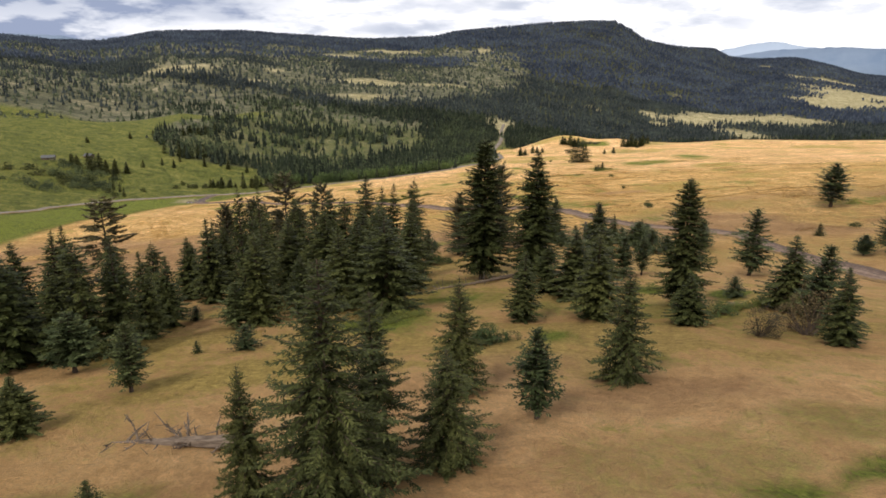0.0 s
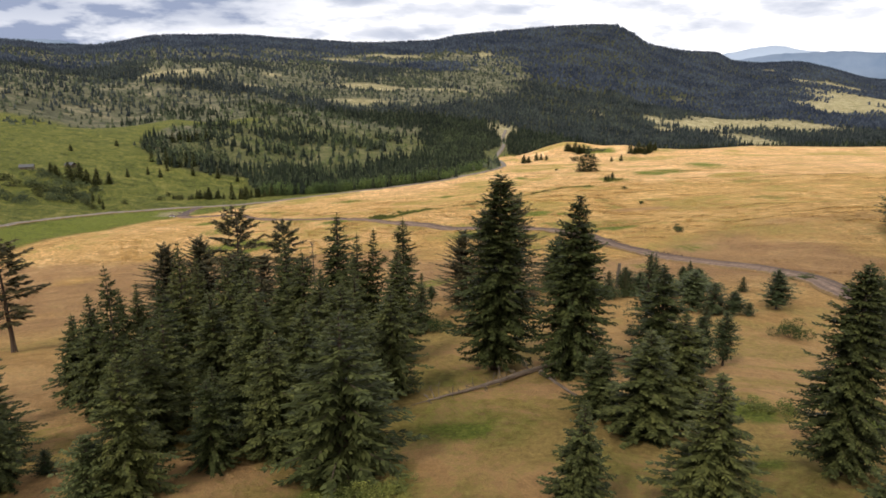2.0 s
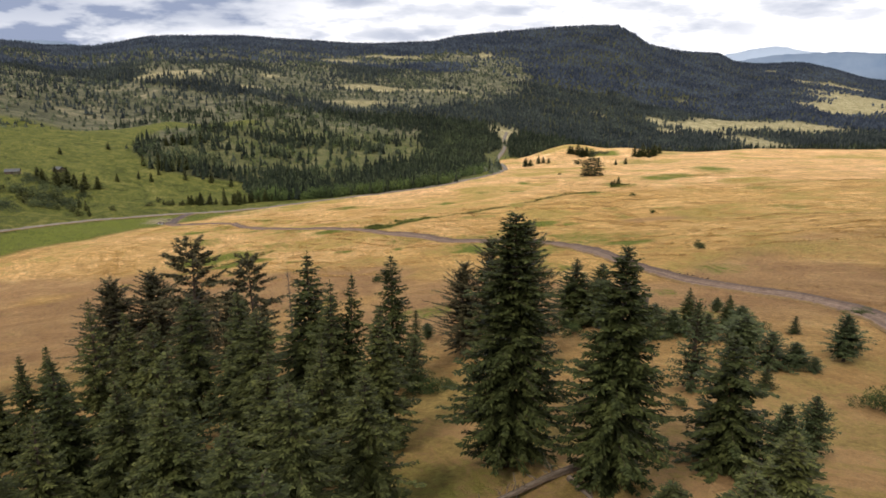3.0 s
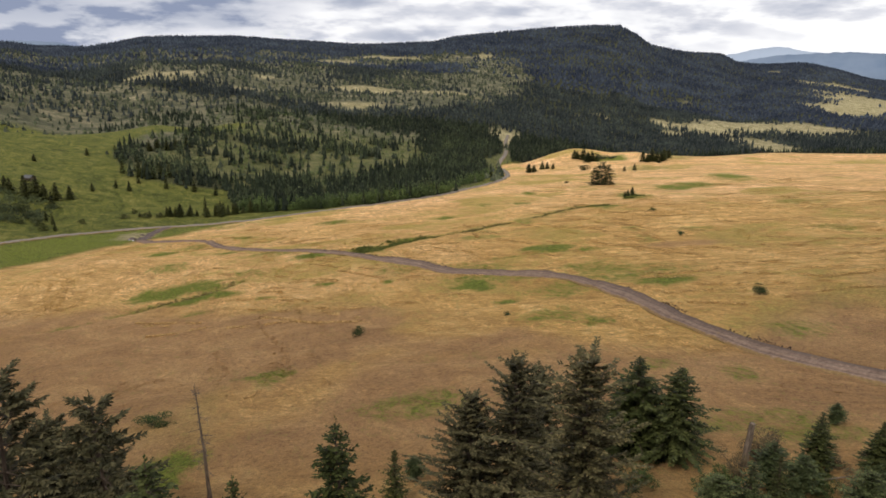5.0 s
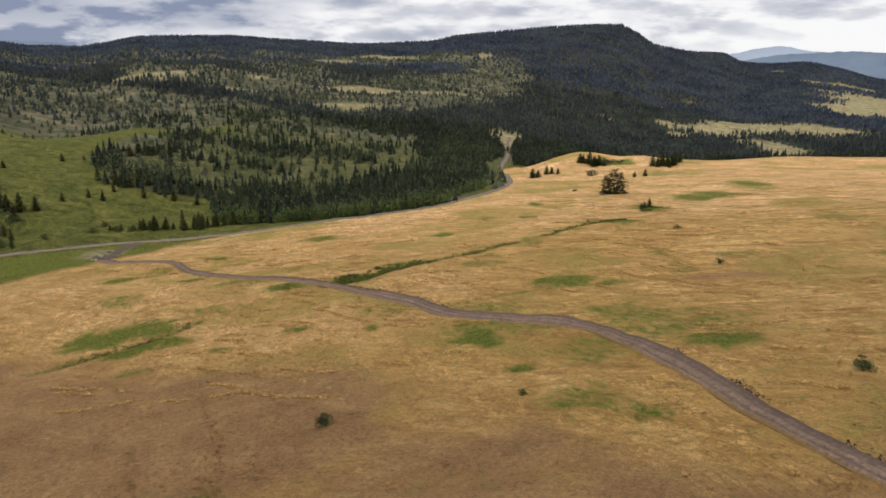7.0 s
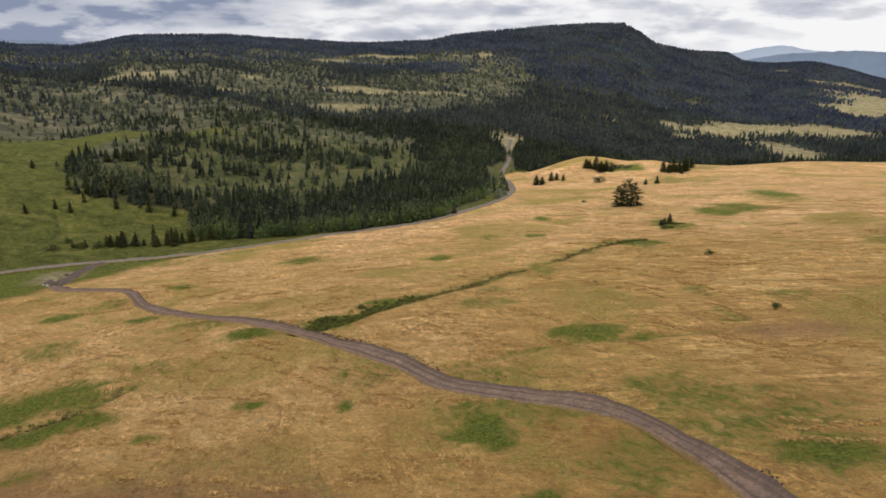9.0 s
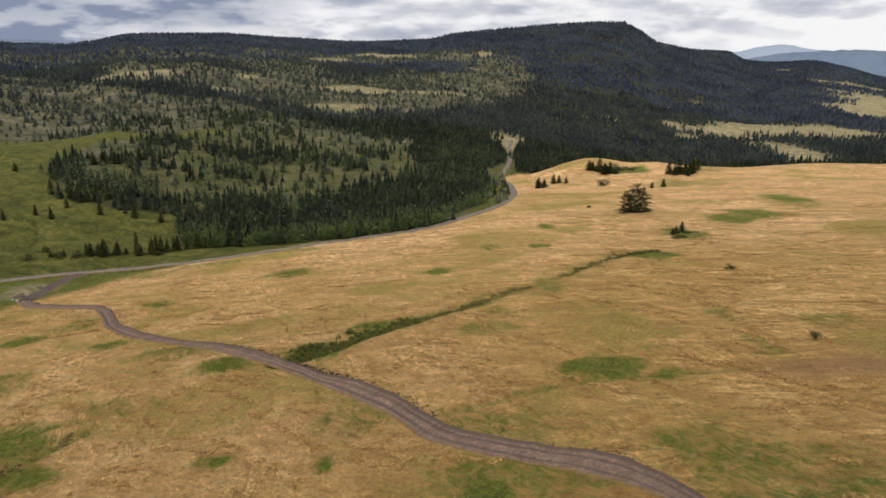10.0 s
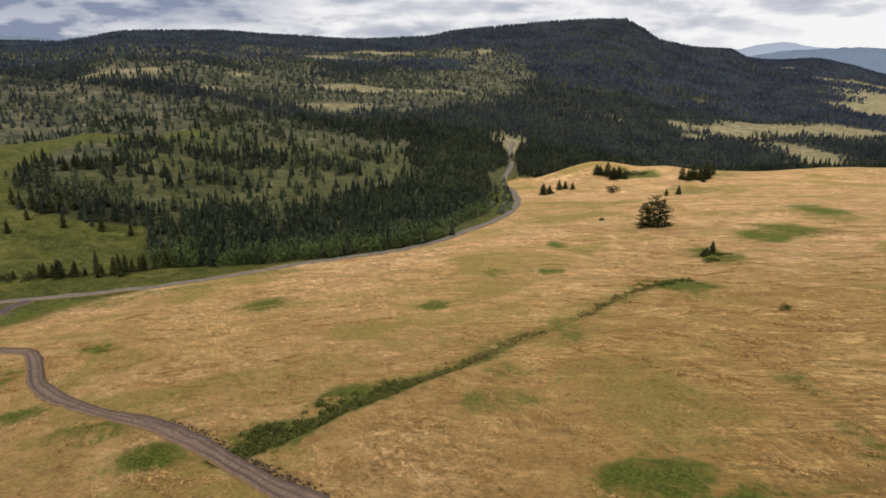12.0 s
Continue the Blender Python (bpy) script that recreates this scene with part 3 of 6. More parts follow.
def cover(x, y):
    """What grows where: lush green, rust-brown dry stalks, green pasture, forest floor."""
    bank = far_bank(x, y)
    # green hollows where water stands longest
    lush = oval(x, y, -26, 256, 6, 6, -17, 269, 5.8, 5.5, -53, 341, 7, 7, 58, 331, 8, 12, 79, 368, 6.6, 13, 106, 396, 9, 12, 121, 408, 12, 17, -5, 327, 4, 4.5, 28, 354, 3.8, 4.5, 35, 394, 3.6, 6, 24, 237.5, 8, 5,
                -41, 249, 4, 3, -79, 308, 4, 3.6, -66, 224, 11, 8.4, -73, 219, 7, 7, -57, 213.5, 6.4, 4.4, -63, 209, 5, 4, -42, 250.5, 5.6, 5, -96, 277, 4.6, 4.6)
    lush = np.maximum(lush, oval(x, y, -16, 211, 1.6, 2.4, 3.4, 200, 5, 5, 5, 196, 2.6, 3, 39, 186, 5.6, 5, 9, 182, 2.6, 2.4, -26, 116, 3.4, 5.6, 0, 58.5, 3, 2.4, -5.5, 49.2, 3.3, 3.6, 6.6, 42.4, 1.6, 2.0, 24.7, 58, 2.2, 2.6, 26.2, 52, 1.4, 2, 18, 61, 1.8, 2.6,
                                 15, 53, 1.2, 1.2, 12, 20.5, 2.0, 1.2, 16, 22, 2.4, 1.4, 155, 455, 10, 22, 32, 233, 3, 2, 130, 632, 12, 12, 115, 626, 8, 10, -73, 270, 3.4, 4.5, -31, 214, 2.6, 1.9))
    # half-green grass round them and along the track
    lush = np.maximum(lush, 0.56 * oval(x, y, -55, 261, 9, 5.5, 9, 277, 4.4, 6, 23, 296, 3.6, 7, 12, 355, 4.4, 6, 52, 262, 3, 8, 51, 244, 3, 7, -42, 205, 3, 1.9, -55, 196, 3.6, 2.5, -14, 226, 7.4, 8, 20, 188, 7.6, 9, 67, 256, 5, 5,
                                        -91, 290, 5.4, 9, 29, 211, 6.6, 6, 103, 245, 5, 9, 125, 311, 8, 18, 6, 262, 8, 6))
    lush = np.maximum(lush, 0.50 * oval(x, y, 9, 22.5, 7, 4.5, 18, 26, 6, 3, -14, 20.5, 5, 2.5, -4, 49, 5, 5, 16, 50, 7, 6, 22, 42, 4, 3, -8, 40, 4, 3, 8, 52, 4, 4))
    lush = np.maximum(lush, 0.56 * oval(x, y, -26, 147, 4.4, 4, 24, 139, 3, 3.5, 15, 168, 6.4, 6, 21, 162, 2.6, 3.2, -4, 130, 7, 5, 31, 134, 2, 3.3, 10, 23.5, 4.4, 2.8, 7, 42, 1.9, 2.8, -3, 48, 2.2, 3.6, 12, 36, 1.6, 1.8,
                                        0, 60, 5.4, 5.4, -1, 70, 4.2, 3.6, -13, 21, 3.4, 2, -83, 249, 6.4, 7.4, -55.7, 234.2, 6, 4.4, 6.2, 218.6, 10, 5.6, 6, 203, 9, 10, 33, 201, 13, 12, 22.6, 193.6, 3, 2.6, 69, 256, 6, 5, 151, 433, 13, 11, 138, 560, 16, 22, 178, 630, 16, 22, 14, 203, 10, 3, 45, 150, 5, 4, 28, 118, 8, 5, 90, 150, 12, 5))
    lush = lush * (0.9 + 0.2 * rough(x, y, 4, 31, 2))
    creek = away(x, y, CREEK)
    lush = np.maximum(lush, 0.42 * (1 - smooth(2.0, 6.5, creek + 3.5 * rough(x, y, 7, 34, 3))))
    lush = np.maximum(lush, (1 - smooth(0.9, 3.4, creek + 1.6 * rough(x, y, 6, 32, 2))) * (0.5 + 0.5 * smooth(300, 262, y)))
    lush = np.maximum(lush, 0.5 * (1 - smooth(0.4, 1.8, away(x, y, GULLY) + 1.2 * rough(x, y, 5, 33, 2))))
    lush = np.maximum(lush, 0.5 * (1 - smooth(0.5, 1.8, away(x, y, RUNNEL) + 0.5 * rough(x, y, 4, 35, 2))))
    # short russet growth on the slope below the knoll, with a ragged upper edge
    upper = curve(x, -130, 216, -81, 206, -48, 199, -38, 202, -24, 199, -12, 189, -1, 178.5, 8, 169, 16, 159, 22, 151, 30, 146, 45, 158, 70, 168)
    rust = 1 - smooth(-9, 7, y - upper + 9 * rough(x, y, 16, 41, 3))
    rust = rust * (1 - 0.75 * smooth(0.12, 0.5, rough(x, y, 26, 42, 3))) * (0.30 + 0.70 * smooth(95, 125, y))
    rust = np.maximum(rust, 0.8 * oval(x, y, 9, 30, 7, 3, 4, 36, 5, 3, 58, 232, 12, 5, 14, 120, 16, 8)) * (1 - bank)
    west = curve(y, 100, -175, 150, -165, 225, -152, 285, -136, 335, -124, 362, -114, 380, -92, 392, -60)
    strip = smooth(-4, 6, west - x) * (1 - smooth(352, 372, y + 0.25 * (x + 140))) * smooth(-4, 4, x - curve(y, 100, -222, 220, -196, 270, -184, 314, -172, 343, -159, 366, -135))
    lush = np.maximum(lush, 0.62 * strip)
    lush = np.maximum(lush, 0.5 * oval(x, y, -112, 362, 16, 7, -90, 370, 16, 5, -60, 384, 14, 5))
    d = np.hypot(x, y - 84)
    foot = curve(x, -400, 700, -262, 640, -246, 560, -226, 512, -205, 484, -190, 464, -165, 462, -142, 470, -128, 440, -110, 412, -57, 402, -20, 406, 0, 430, 12, 470, 24, 580, 38, 680, 60, 705, 120, 735, 200, 705, 300, 665)
    open_hill = bank * smooth(-4, 9, y - foot) * (1 - meadow(x, y)) * (0.50 + 0.50 * np.maximum(smooth(690, 790, y), smooth(-200, -228, x)))
    pasture = bank
    open_hill = np.clip(open_hill, 0, 1)
    pad = oval(x, y, -136.5, 341, 6.5, 12, -140, 346, 6, 7, -135, 351, 3.5, 6)
    glade = np.maximum(glades(x, y) * bank, np.minimum(1, 1.5 * pad))
    floor = smooth(0.4, 0.9, woods(x, y)) * 0.95
    # straw is palest on the upper slope, east of the track and on the knoll
    straw_bank = smooth(170, 215, y + 20 * rough(x, y, 40, 62, 2)) * smooth(25, -10, x)
    pale = np.maximum(0.92 * smooth(270, 390, y), 0.10 * smooth(20, 60, x) * smooth(110, 160, y) + 0.45 * straw_bank)
    pale = np.maximum(pale, oval(x, y, -52, 174, 1.6, 4, -44, 156, 1.4, 2.4))
    pale = np.maximum(pale, smooth(96, 66, y)) * (1 - bank) * (0.75 + 0.5 * rough(x, y, 24, 61, 3))
    # wind-combed grass on the upper slope
    laid = smooth(-20, 30, y - curve(x, -120, 330, -40, 330, 10, 290, 30, 225, 60, 175, 120, 150)) * (1 - bank)
    knoll = 1 - smooth(78, 120, y + 8 * rough(x, y, 20, 63, 2))
    return lush * (1 - floor) * (1 - pad), laid, rust, knoll, np.clip(pasture, 0, 1), open_hill, glade, floor, np.clip(pale, 0, 1)


def make_ground():
    xs = steps(-4400, (-1500, 130), (-700, 32), (-320, 12), (-150, 5), (-60, 2.6), (-28, 1.5), (32, 1.1), (65, 1.8), (120, 3.5), (320, 8), (1300, 22), (2000, 60), (4400, 160))
    ys = steps(-500, (-60, 40), (12, 4), (95, 1.1), (230, 1.3), (330, 1.4), (480, 3.0), (700, 6), (1300, 13), (2600, 34), (4700, 150))
    x, y = np.meshgrid(xs, ys)
    z = lie(x, y)
    layers = cover(x, y)
    n, m = len(xs), len(ys)
    k = (np.arange(m - 1)[:, None] * n + np.arange(n - 1)[None]).ravel()
    faces = np.stack([k, k + 1, k + n + 1, k + n], 1)
    me = bundle("ground", np.stack([x, y, z], -1).reshape(-1, 3), faces, GROUND, zip(("lush", "laid", "rust", "knoll", "pasture", "hill", "glade", "woods", "pale"), [v.ravel() for v in layers]), True)
    return tagged(new("ground", me), "rolling dry grassland with green patches falling to a wooded valley", "ground", kind="structure")


make_ground()


def make_way(name, line, width, material, label, wander=0.5, berm=0.0):
    """A worn way on the ground: two wheel ruts, a crown between them and ragged verges."""
    run = np.gradient(line, axis=0)
    run /= np.linalg.norm(run, axis=1)[:, None] + 1e-9
    side = np.stack([run[:, 1], -run[:, 0]], 1)
    along = np.arange(len(line)) * 2.0
    across = np.array([-1.0, -0.9, -0.8, -0.7, -0.6, -0.5, -0.4, -0.3, -0.2, -0.1, 0.0, 0.1, 0.2, 0.3, 0.4, 0.5, 0.6, 0.7, 0.8, 0.9, 1.0])
    wheel = np.exp(-((np.abs(across) - 0.42) / 0.15) ** 2)
    edge = smooth(0.62, 1.0, np.abs(across))
    dip = 0.06 - 0.15 * wheel - 0.32 * smooth(0.8, 1.0, np.abs(across))
    braid = smooth(-0.05, 0.35, rough(along[:, None] / 26, 9 * across[None] + width, 1.0, 54, 3))
    rut = np.clip(0.55 * wheel[None] + 0.75 * braid * (0.35 + 0.65 * wheel[None]), 0, 1)
    verge = np.repeat((edge + 0.22 * np.exp(-(across / 0.12) ** 2))[None], len(line), 0)
    wild = 0.12 * smooth(218, 200, line[:, 1])
    half = width / 2 * (1 - 0.5 * wild) * (1 - (0.22 if berm else 0.0) * smooth(228, 246, line[:, 1])) * (1 + wander * rough(along, along * 0 + width, 14, 51, 3))
    # ragged edges, each side in its own way, and an earth bank thrown up along one of them
    torn = np.stack([0.20 * rough(along, along * 0 + 7 + 20 * (a_ > 0), 2.6, 53, 3) * abs(a_) ** 3 for a_ in across], 1)
    p = line[:, None] + side[:, None] * ((across[None] * (1 + torn)) * half[:, None])[..., None]
    if berm:
        dip[:4], rut[:, :4], verge[:, :4] = (-0.1, berm, 0.9 * berm, 0.4 * berm), (0.9, 1.0, 1.0, 0.8), (0.55, 0.25, 0.1, 0.1)
    base = ground(line[:, 0], line[:, 1])[:, None] * 0.4 + ground(p[..., 0], p[..., 1]) * 0.6
    z = base + 0.05 + dip[None] - 0.05 * braid + 0.05 * rough(p[..., 0], p[..., 1], 1.5, 52, 2)
    n, m = len(across), len(line)
    k = (np.arange(m - 1)[:, None] * n + np.arange(n - 1)[None]).ravel()
    faces = np.stack([k, k + 1, k + n + 1, k + n], 1)
    me = bundle(name, np.concatenate([p, z[..., None]], -1).reshape(-1, 3), faces, material, (("rut", rut.ravel()), ("verge", (verge + wild[:, None]).ravel())), True)
    return tagged(new(name, me), label, "road", kind="structure")


make_way("dirt_track", FARM_TRACK, 4.4, TRACK, "brown rutted earth track winding through dry grass", berm=0.3)


def make_spoil():
    """Clods of earth thrown up along the track's upper edge, thickest where the ditch meets it."""
    rng = np.random.default_rng(56)
    run = np.gradient(FARM_TRACK, axis=0)
    run /= np.linalg.norm(run, axis=1)[:, None] + 1e-9
    k = np.nonzero((FARM_TRACK[:, 1] > 125) & (FARM_TRACK[:, 1] < 262))[0]
    k = rng.choice(k, 2000)
    gate = rough(k * 2.0, k * 0.0, 9, 57, 2) + 0.55 * np.exp(-((FARM_TRACK[k, 1] - 248) / 7) ** 2) > 0.0
    k = k[gate]
    n = len(k)
    c = FARM_TRACK[k] + run[k] * rng.uniform(-1, 1, (n, 1)) + np.stack([-run[k, 1], run[k, 0]], 1) * rng.normal(2.2, 0.5, (n, 1))
    size = rng.uniform(0.05, 0.19, n) * (1 + 0.8 * np.exp(-((c[:, 1] - 248) / 7) ** 2))
    base = np.array([(1, 0, 0), (0, 1, 0), (-1, 0, 0), (0, -1, 0), (0, 0, 0.8), (0, 0, -0.8)], float)
    v = np.stack([c[:, 0], c[:, 1], lie(c[:, 0], c[:, 1]) + 0.35 * size], 1)[:, None] + base[None] * size[:, None, None] * rng.uniform(0.6, 1.4, (n, 6, 1)) + rng.normal(0, 0.03, (n, 6, 3))
    f = np.array([(0, 1, 4), (1, 2, 4), (2, 3, 4), (3, 0, 4), (1, 0, 5), (2, 1, 5), (3, 2, 5), (0, 3, 5)])
    faces = (f[None] + 6 * np.arange(n)[:, None, None]).reshape(-1, 3)
    tagged(new("earth_clods", bundle("earth_clods", v.reshape(-1, 3), faces, CLOD)), "dark crumbling earth clods along the track's edge", "earth", kind="stuff")


make_spoil()
make_way("gravel_road", ROAD, 3.9, GRAVEL, "pale grey gravel road along the valley floor", 0.12)
make_way("link_track", LINK, 4.6, EARTH, "short dark earth track joining the gravel road")


# ---------------------------------------------------------------- conifers
def ribbonlets(roots, ways, lengths, widths, flats, rng):
    """Many needle sprays: slim kites from roots along ways, lying across flats."""
    ways = ways / (np.linalg.norm(ways, axis=1)[:, None] + 1e-9)
    side = np.cross(ways, flats)
    side /= np.linalg.norm(side, axis=1)[:, None] + 1e-9
    sag = np.array([0, 0, 1.0]) * (lengths * rng.uniform(-0.22, 0.02, len(lengths)))[:, None]
    a = roots
    mid = roots + ways * (lengths * 0.5)[:, None]
    b, c = mid + side * widths[:, None], mid - side * widths[:, None]
    d = roots + ways * lengths[:, None] + sag
    verts = np.stack([a, b, d, c], 1).reshape(-1, 3)
    k = np.arange(len(roots)) * 4
    return verts, np.concatenate([np.stack([k, k + 1, k + 2], 1), np.stack([k, k + 2, k + 3], 1)])


def limbs(starts, ends, thick, sides=3):
    """Thin tapered sticks."""
    w = ends - starts
    u = np.cross(w, np.array([0.31, 0.17, 0.93]))
    u /= np.linalg.norm(u, axis=1)[:, None] + 1e-9
    v = np.cross(w, u)
    v /= np.linalg.norm(v, axis=1)[:, None] + 1e-9
    rings = []
    for p, t in ((starts, thick), (ends, thick * 0.3)):
        for k in range(sides):
            c, s = math.cos(k * math.tau / sides), math.sin(k * math.tau / sides)
            rings.append(p + (u * c + v * s) * t[:, None])
    verts = np.stack(rings, 1).reshape(-1, 3)
    base = np.arange(len(starts)) * 2 * sides
    faces = []
    for k in range(sides):
        n = (k + 1) % sides
        faces += [np.stack([base + k, base + n, base + sides + n], 1), np.stack([base + k, base + sides + n, base + sides + k], 1)]
    return verts, np.concatenate(faces)


def stem(height, radius, rng, lean=0.02, sides=7, rings=12, flare=1.5, taper=0.9):
    """A tapered, slightly crooked trunk."""
    verts, faces = [], []
    px = np.cumsum(rng.normal(0, lean, rings)) * height / rings
    py = np.cumsum(rng.normal(0, lean, rings)) * height / rings
    for r in range(rings):
        t = r / (rings - 1)
        rad = radius * (1 - t * (taper < 0.5) * 0.5 - t * (taper >= 0.5)) ** max(taper, 0.5) + 0.012 + radius * (flare - 1) * max(0, 1 - t * 14)
        for s in range(sides):
            g = s * math.tau / sides
            verts.append((px[r] + rad * math.cos(g), py[r] + rad * math.sin(g), t * height - (0.35 if r == 0 else 0)))
    for r in range(rings - 1):
        for s in range(sides):
            n = (s + 1) % sides
            a, b, c, d = r * sides + s, r * sides + n, (r + 1) * sides + n, (r + 1) * sides + s
            faces += [(a, b, c), (a, c, d)]
    verts.append((px[-1], py[-1], height + 0.2 * radius * (taper < 0.5)))
    faces += [((rings - 1) * sides + s, (rings - 1) * sides + (s + 1) % sides, len(verts) - 1) for s in range(sides)]
    return np.array(verts), np.array(faces), np.stack([px, py], 1)


def join(*pieces):
    verts, faces, n = [], [], 0
    for v, f in pieces:
        verts.append(v)
        faces.append(np.asarray(f) + n)
        n += len(v)
    return np.concatenate(verts), np.concatenate(faces)


def conifer(name, seed, height, radius, material, label, category="tree", bare=0.05, gap=0.36, branches=8, lift=(-10, 30), spray=0.37, width=0.062,
            power=0.86, ragged=0.26, droop=0.30, holes=0.0, group="", pitch=0.085, foot=0.56, inner=0.12):
    """A spruce, fir or pine: trunk with limbs, and a crown of many sprays on tiers of boughs."""
    rng = np.random.default_rng(seed)
    tv, tf, bend = stem(height * 0.985, 0.011 * height + 0.035, rng)
    up = np.array([0, 0, 1.0])
    starts, ends, thick, roots, ways, lens, flats, wids = [], [], [], [], [], [], [], []
    z = bare * height
    while z < height * 0.985:
        u = (z - bare * height) / (height * (1 - bare))
        base = np.array([np.interp(z / height * (len(bend) - 1), np.arange(len(bend)), bend[:, 0]), np.interp(z / height * (len(bend) - 1), np.arange(len(bend)), bend[:, 1]), z])
        tier = 1 + ragged * rng.normal(0, 0.45)
        count = max(3, int(round(branches * (1 - 0.45 * u) + rng.normal(0, 0.7))))
        turn = rng.uniform(0, math.tau)
        for b in range(count):
            if rng.random() < holes * (1 - u * 0.6):
                continue
            g = turn + b * math.tau / count + rng.normal(0, 0.25)
            long = radius * ((1 - u) ** power) * min(1.0, foot + u * 2.2) * max(0.4, tier + ragged * rng.normal(0, 0.55)) + 0.06
            rise = math.radians(lift[0] + (lift[1] - lift[0]) * u ** 1.3 + rng.normal(0, 6))
            out = np.array([math.cos(g), math.sin(g), 0.0])
            flat = np.array([-math.sin(g), math.cos(g), 0.0])
            n = max(3, int(long / pitch))
            s = np.linspace(inner, 1.0, n)
            spine = base + out * (s * long * math.cos(rise))[:, None] + up * (long * (s * math.sin(rise) - droop * (s ** 1.6) * (1 - u * 0.8) + 0.62 * droop * s ** 4 * (1 - u)))[:, None] + rng.normal(0, 0.02, (n, 3))
            starts.append(base), ends.append(spine[int(n * 0.7)]), thick.append(0.012 + 0.010 * long)
            tang = np.gradient(spine, axis=0)
            tang /= np.linalg.norm(tang, axis=1)[:, None] + 1e-9
            # fronds: long side sprays at mid-bough, short ones at its tip, a few hanging and standing
            for sgn in (-1, 1, 0):
                sel = slice(None) if sgn else slice(0, None, 2)
                m, part_ = len(spine[sel]), s[sel]
                tt = tang[sel] * (0.7 + 0.5 * rng.random((m, 1))) + flat * sgn * rng.uniform(0.5, 1.15, (m, 1)) + up * rng.normal(-0.16 if sgn else 0.15, 0.20, (m, 1))
                roots.append(spine[sel]), ways.append(tt)
                lens.append(spray * rng.uniform(0.6, 1.3, m) * (0.30 + 0.70 * min(1, long / 1.1)) * (1.30 - 0.75 * part_))
                wids.append(width * rng.uniform(0.7, 1.4, m) * (1.2 - 0.5 * part_) * (0.5 + 0.5 * min(1, long)))
                flats.append(up + rng.normal(0, 0.40, (m, 3)))
        z += gap * rng.uniform(0.75, 1.25) * (1 - 0.35 * u)
    lv, lf = limbs(np.array(starts), np.array(ends), np.array(thick))
    top = np.array([*bend[-1], height * 0.93])
    k = 10
    roots.append(np.repeat(top[None], k, 0) + np.stack([np.zeros(k), np.zeros(k), np.linspace(-0.2, 0.07 * height, k)], 1))
    ways.append(np.stack([rng.normal(0, 0.22, k), rng.normal(0, 0.22, k), np.full(k, 1.0)], 1))
    lens.append(np.full(k, spray * 0.5)), wids.append(np.full(k, width * 0.45)), flats.append(rng.normal(0, 1, (k, 3)))
    cv, cf = ribbonlets(np.concatenate(roots), np.concatenate(ways), np.concatenate(lens), np.concatenate(wids), np.concatenate(flats), rng)
    thing = new(name)
    wv, wf = join((tv, tf), (lv, lf))
    part("trunk", bundle("trunk", wv, wf, BARK), thing)
    part("crown", bundle("crown", cv, cf, material), thing)
    thing["height"], thing["radius"] = height, radius
    return tagged(thing, label, category, group or "conifers of the knoll")


STAND = {}


def plant(kind, x, y, height, wide, spin=None, sink=0.06):
    """Set a tree of the kind, scaled to its height and width, on the ground."""
    forms = STAND[kind]
    form = forms.pop(0)
    forms.append(form)
    rng = random.Random(int(x * 131 + y * 977 + height * 10))
    sz = height / form["height"]
    wide = wide * (1.2 if kind == "fir" and height > 6 else 1.0)
    sx = max(0.8 * sz, min(2.6 * sz, wide / (1.6 * form["radius"])))
    z = float(lie(np.array([x]), np.array([y]))[0]) - sink
    place = pose(x, y, z, rng.uniform(-1.5, 1.5), rng.uniform(-1.5, 1.5), rng.uniform(0, 360) if spin is None else spin)
    if form.get("planted"):
        sx, sz = sx / form.scale[0], sz / form.scale[2]
        return copy_thing(form, place @ Matrix.Diagonal((sx, sx, sz, 1)))
    form["planted"] = True
    form.matrix_basis = place @ Matrix.Diagonal((sx, sx, sz, 1))
    return form


def leafy(name, seed, height, radius, material, label, category="bush", leaves=900, leaf=0.11, stems=9, group="shrubs of the knoll"):
    """A bush: bare twigs at its heart and leaves in uneven lobes."""
    rng = np.random.default_rng(seed)
    lobes = rng.normal(0, 1, (11, 3)) * [radius * 0.42, radius * 0.42, height * 0.20] + [0, 0, height * 0.5]
    size = rng.uniform(0.28, 0.52, 11) * radius
    pick = rng.integers(0, 11, leaves)
    v = rng.normal(0, 1, (leaves, 3))
    v /= np.linalg.norm(v, axis=1)[:, None]
    roots = lobes[pick] + v * (size[pick] * rng.uniform(0.55, 1.05, leaves))[:, None] * [1, 1, 0.85 * height / radius / 1.3]
    roots[:, 2] = np.clip(roots[:, 2], 0.03, height)
    ways = v + rng.normal(0, 0.5, (leaves, 3)) + [0, 0, 0.35]
    cv, cf = ribbonlets(roots, ways, leaf * rng.uniform(0.7, 1.7, leaves), leaf * rng.uniform(0.25, 0.5, leaves), rng.normal(0, 1, (leaves, 3)), rng)
    ends = lobes[rng.integers(0, 11, stems)] + rng.normal(0, 0.1 * radius, (stems, 3))
    starts = rng.normal(0, 0.08 * radius, (stems, 3)) * [1, 1, 0] - [0, 0, 0.1]
    sv, sf = limbs(starts, ends, np.full(stems, 0.02 * radius + 0.008))
    thing = new(name)
    part("twig_tangle", bundle("twig_tangle", sv, sf, BARK), thing)
    part("foliage", bundle("foliage", cv, cf, material), thing)
    thing["height"], thing["radius"] = height, radius
    return tagged(thing, label, category, group)


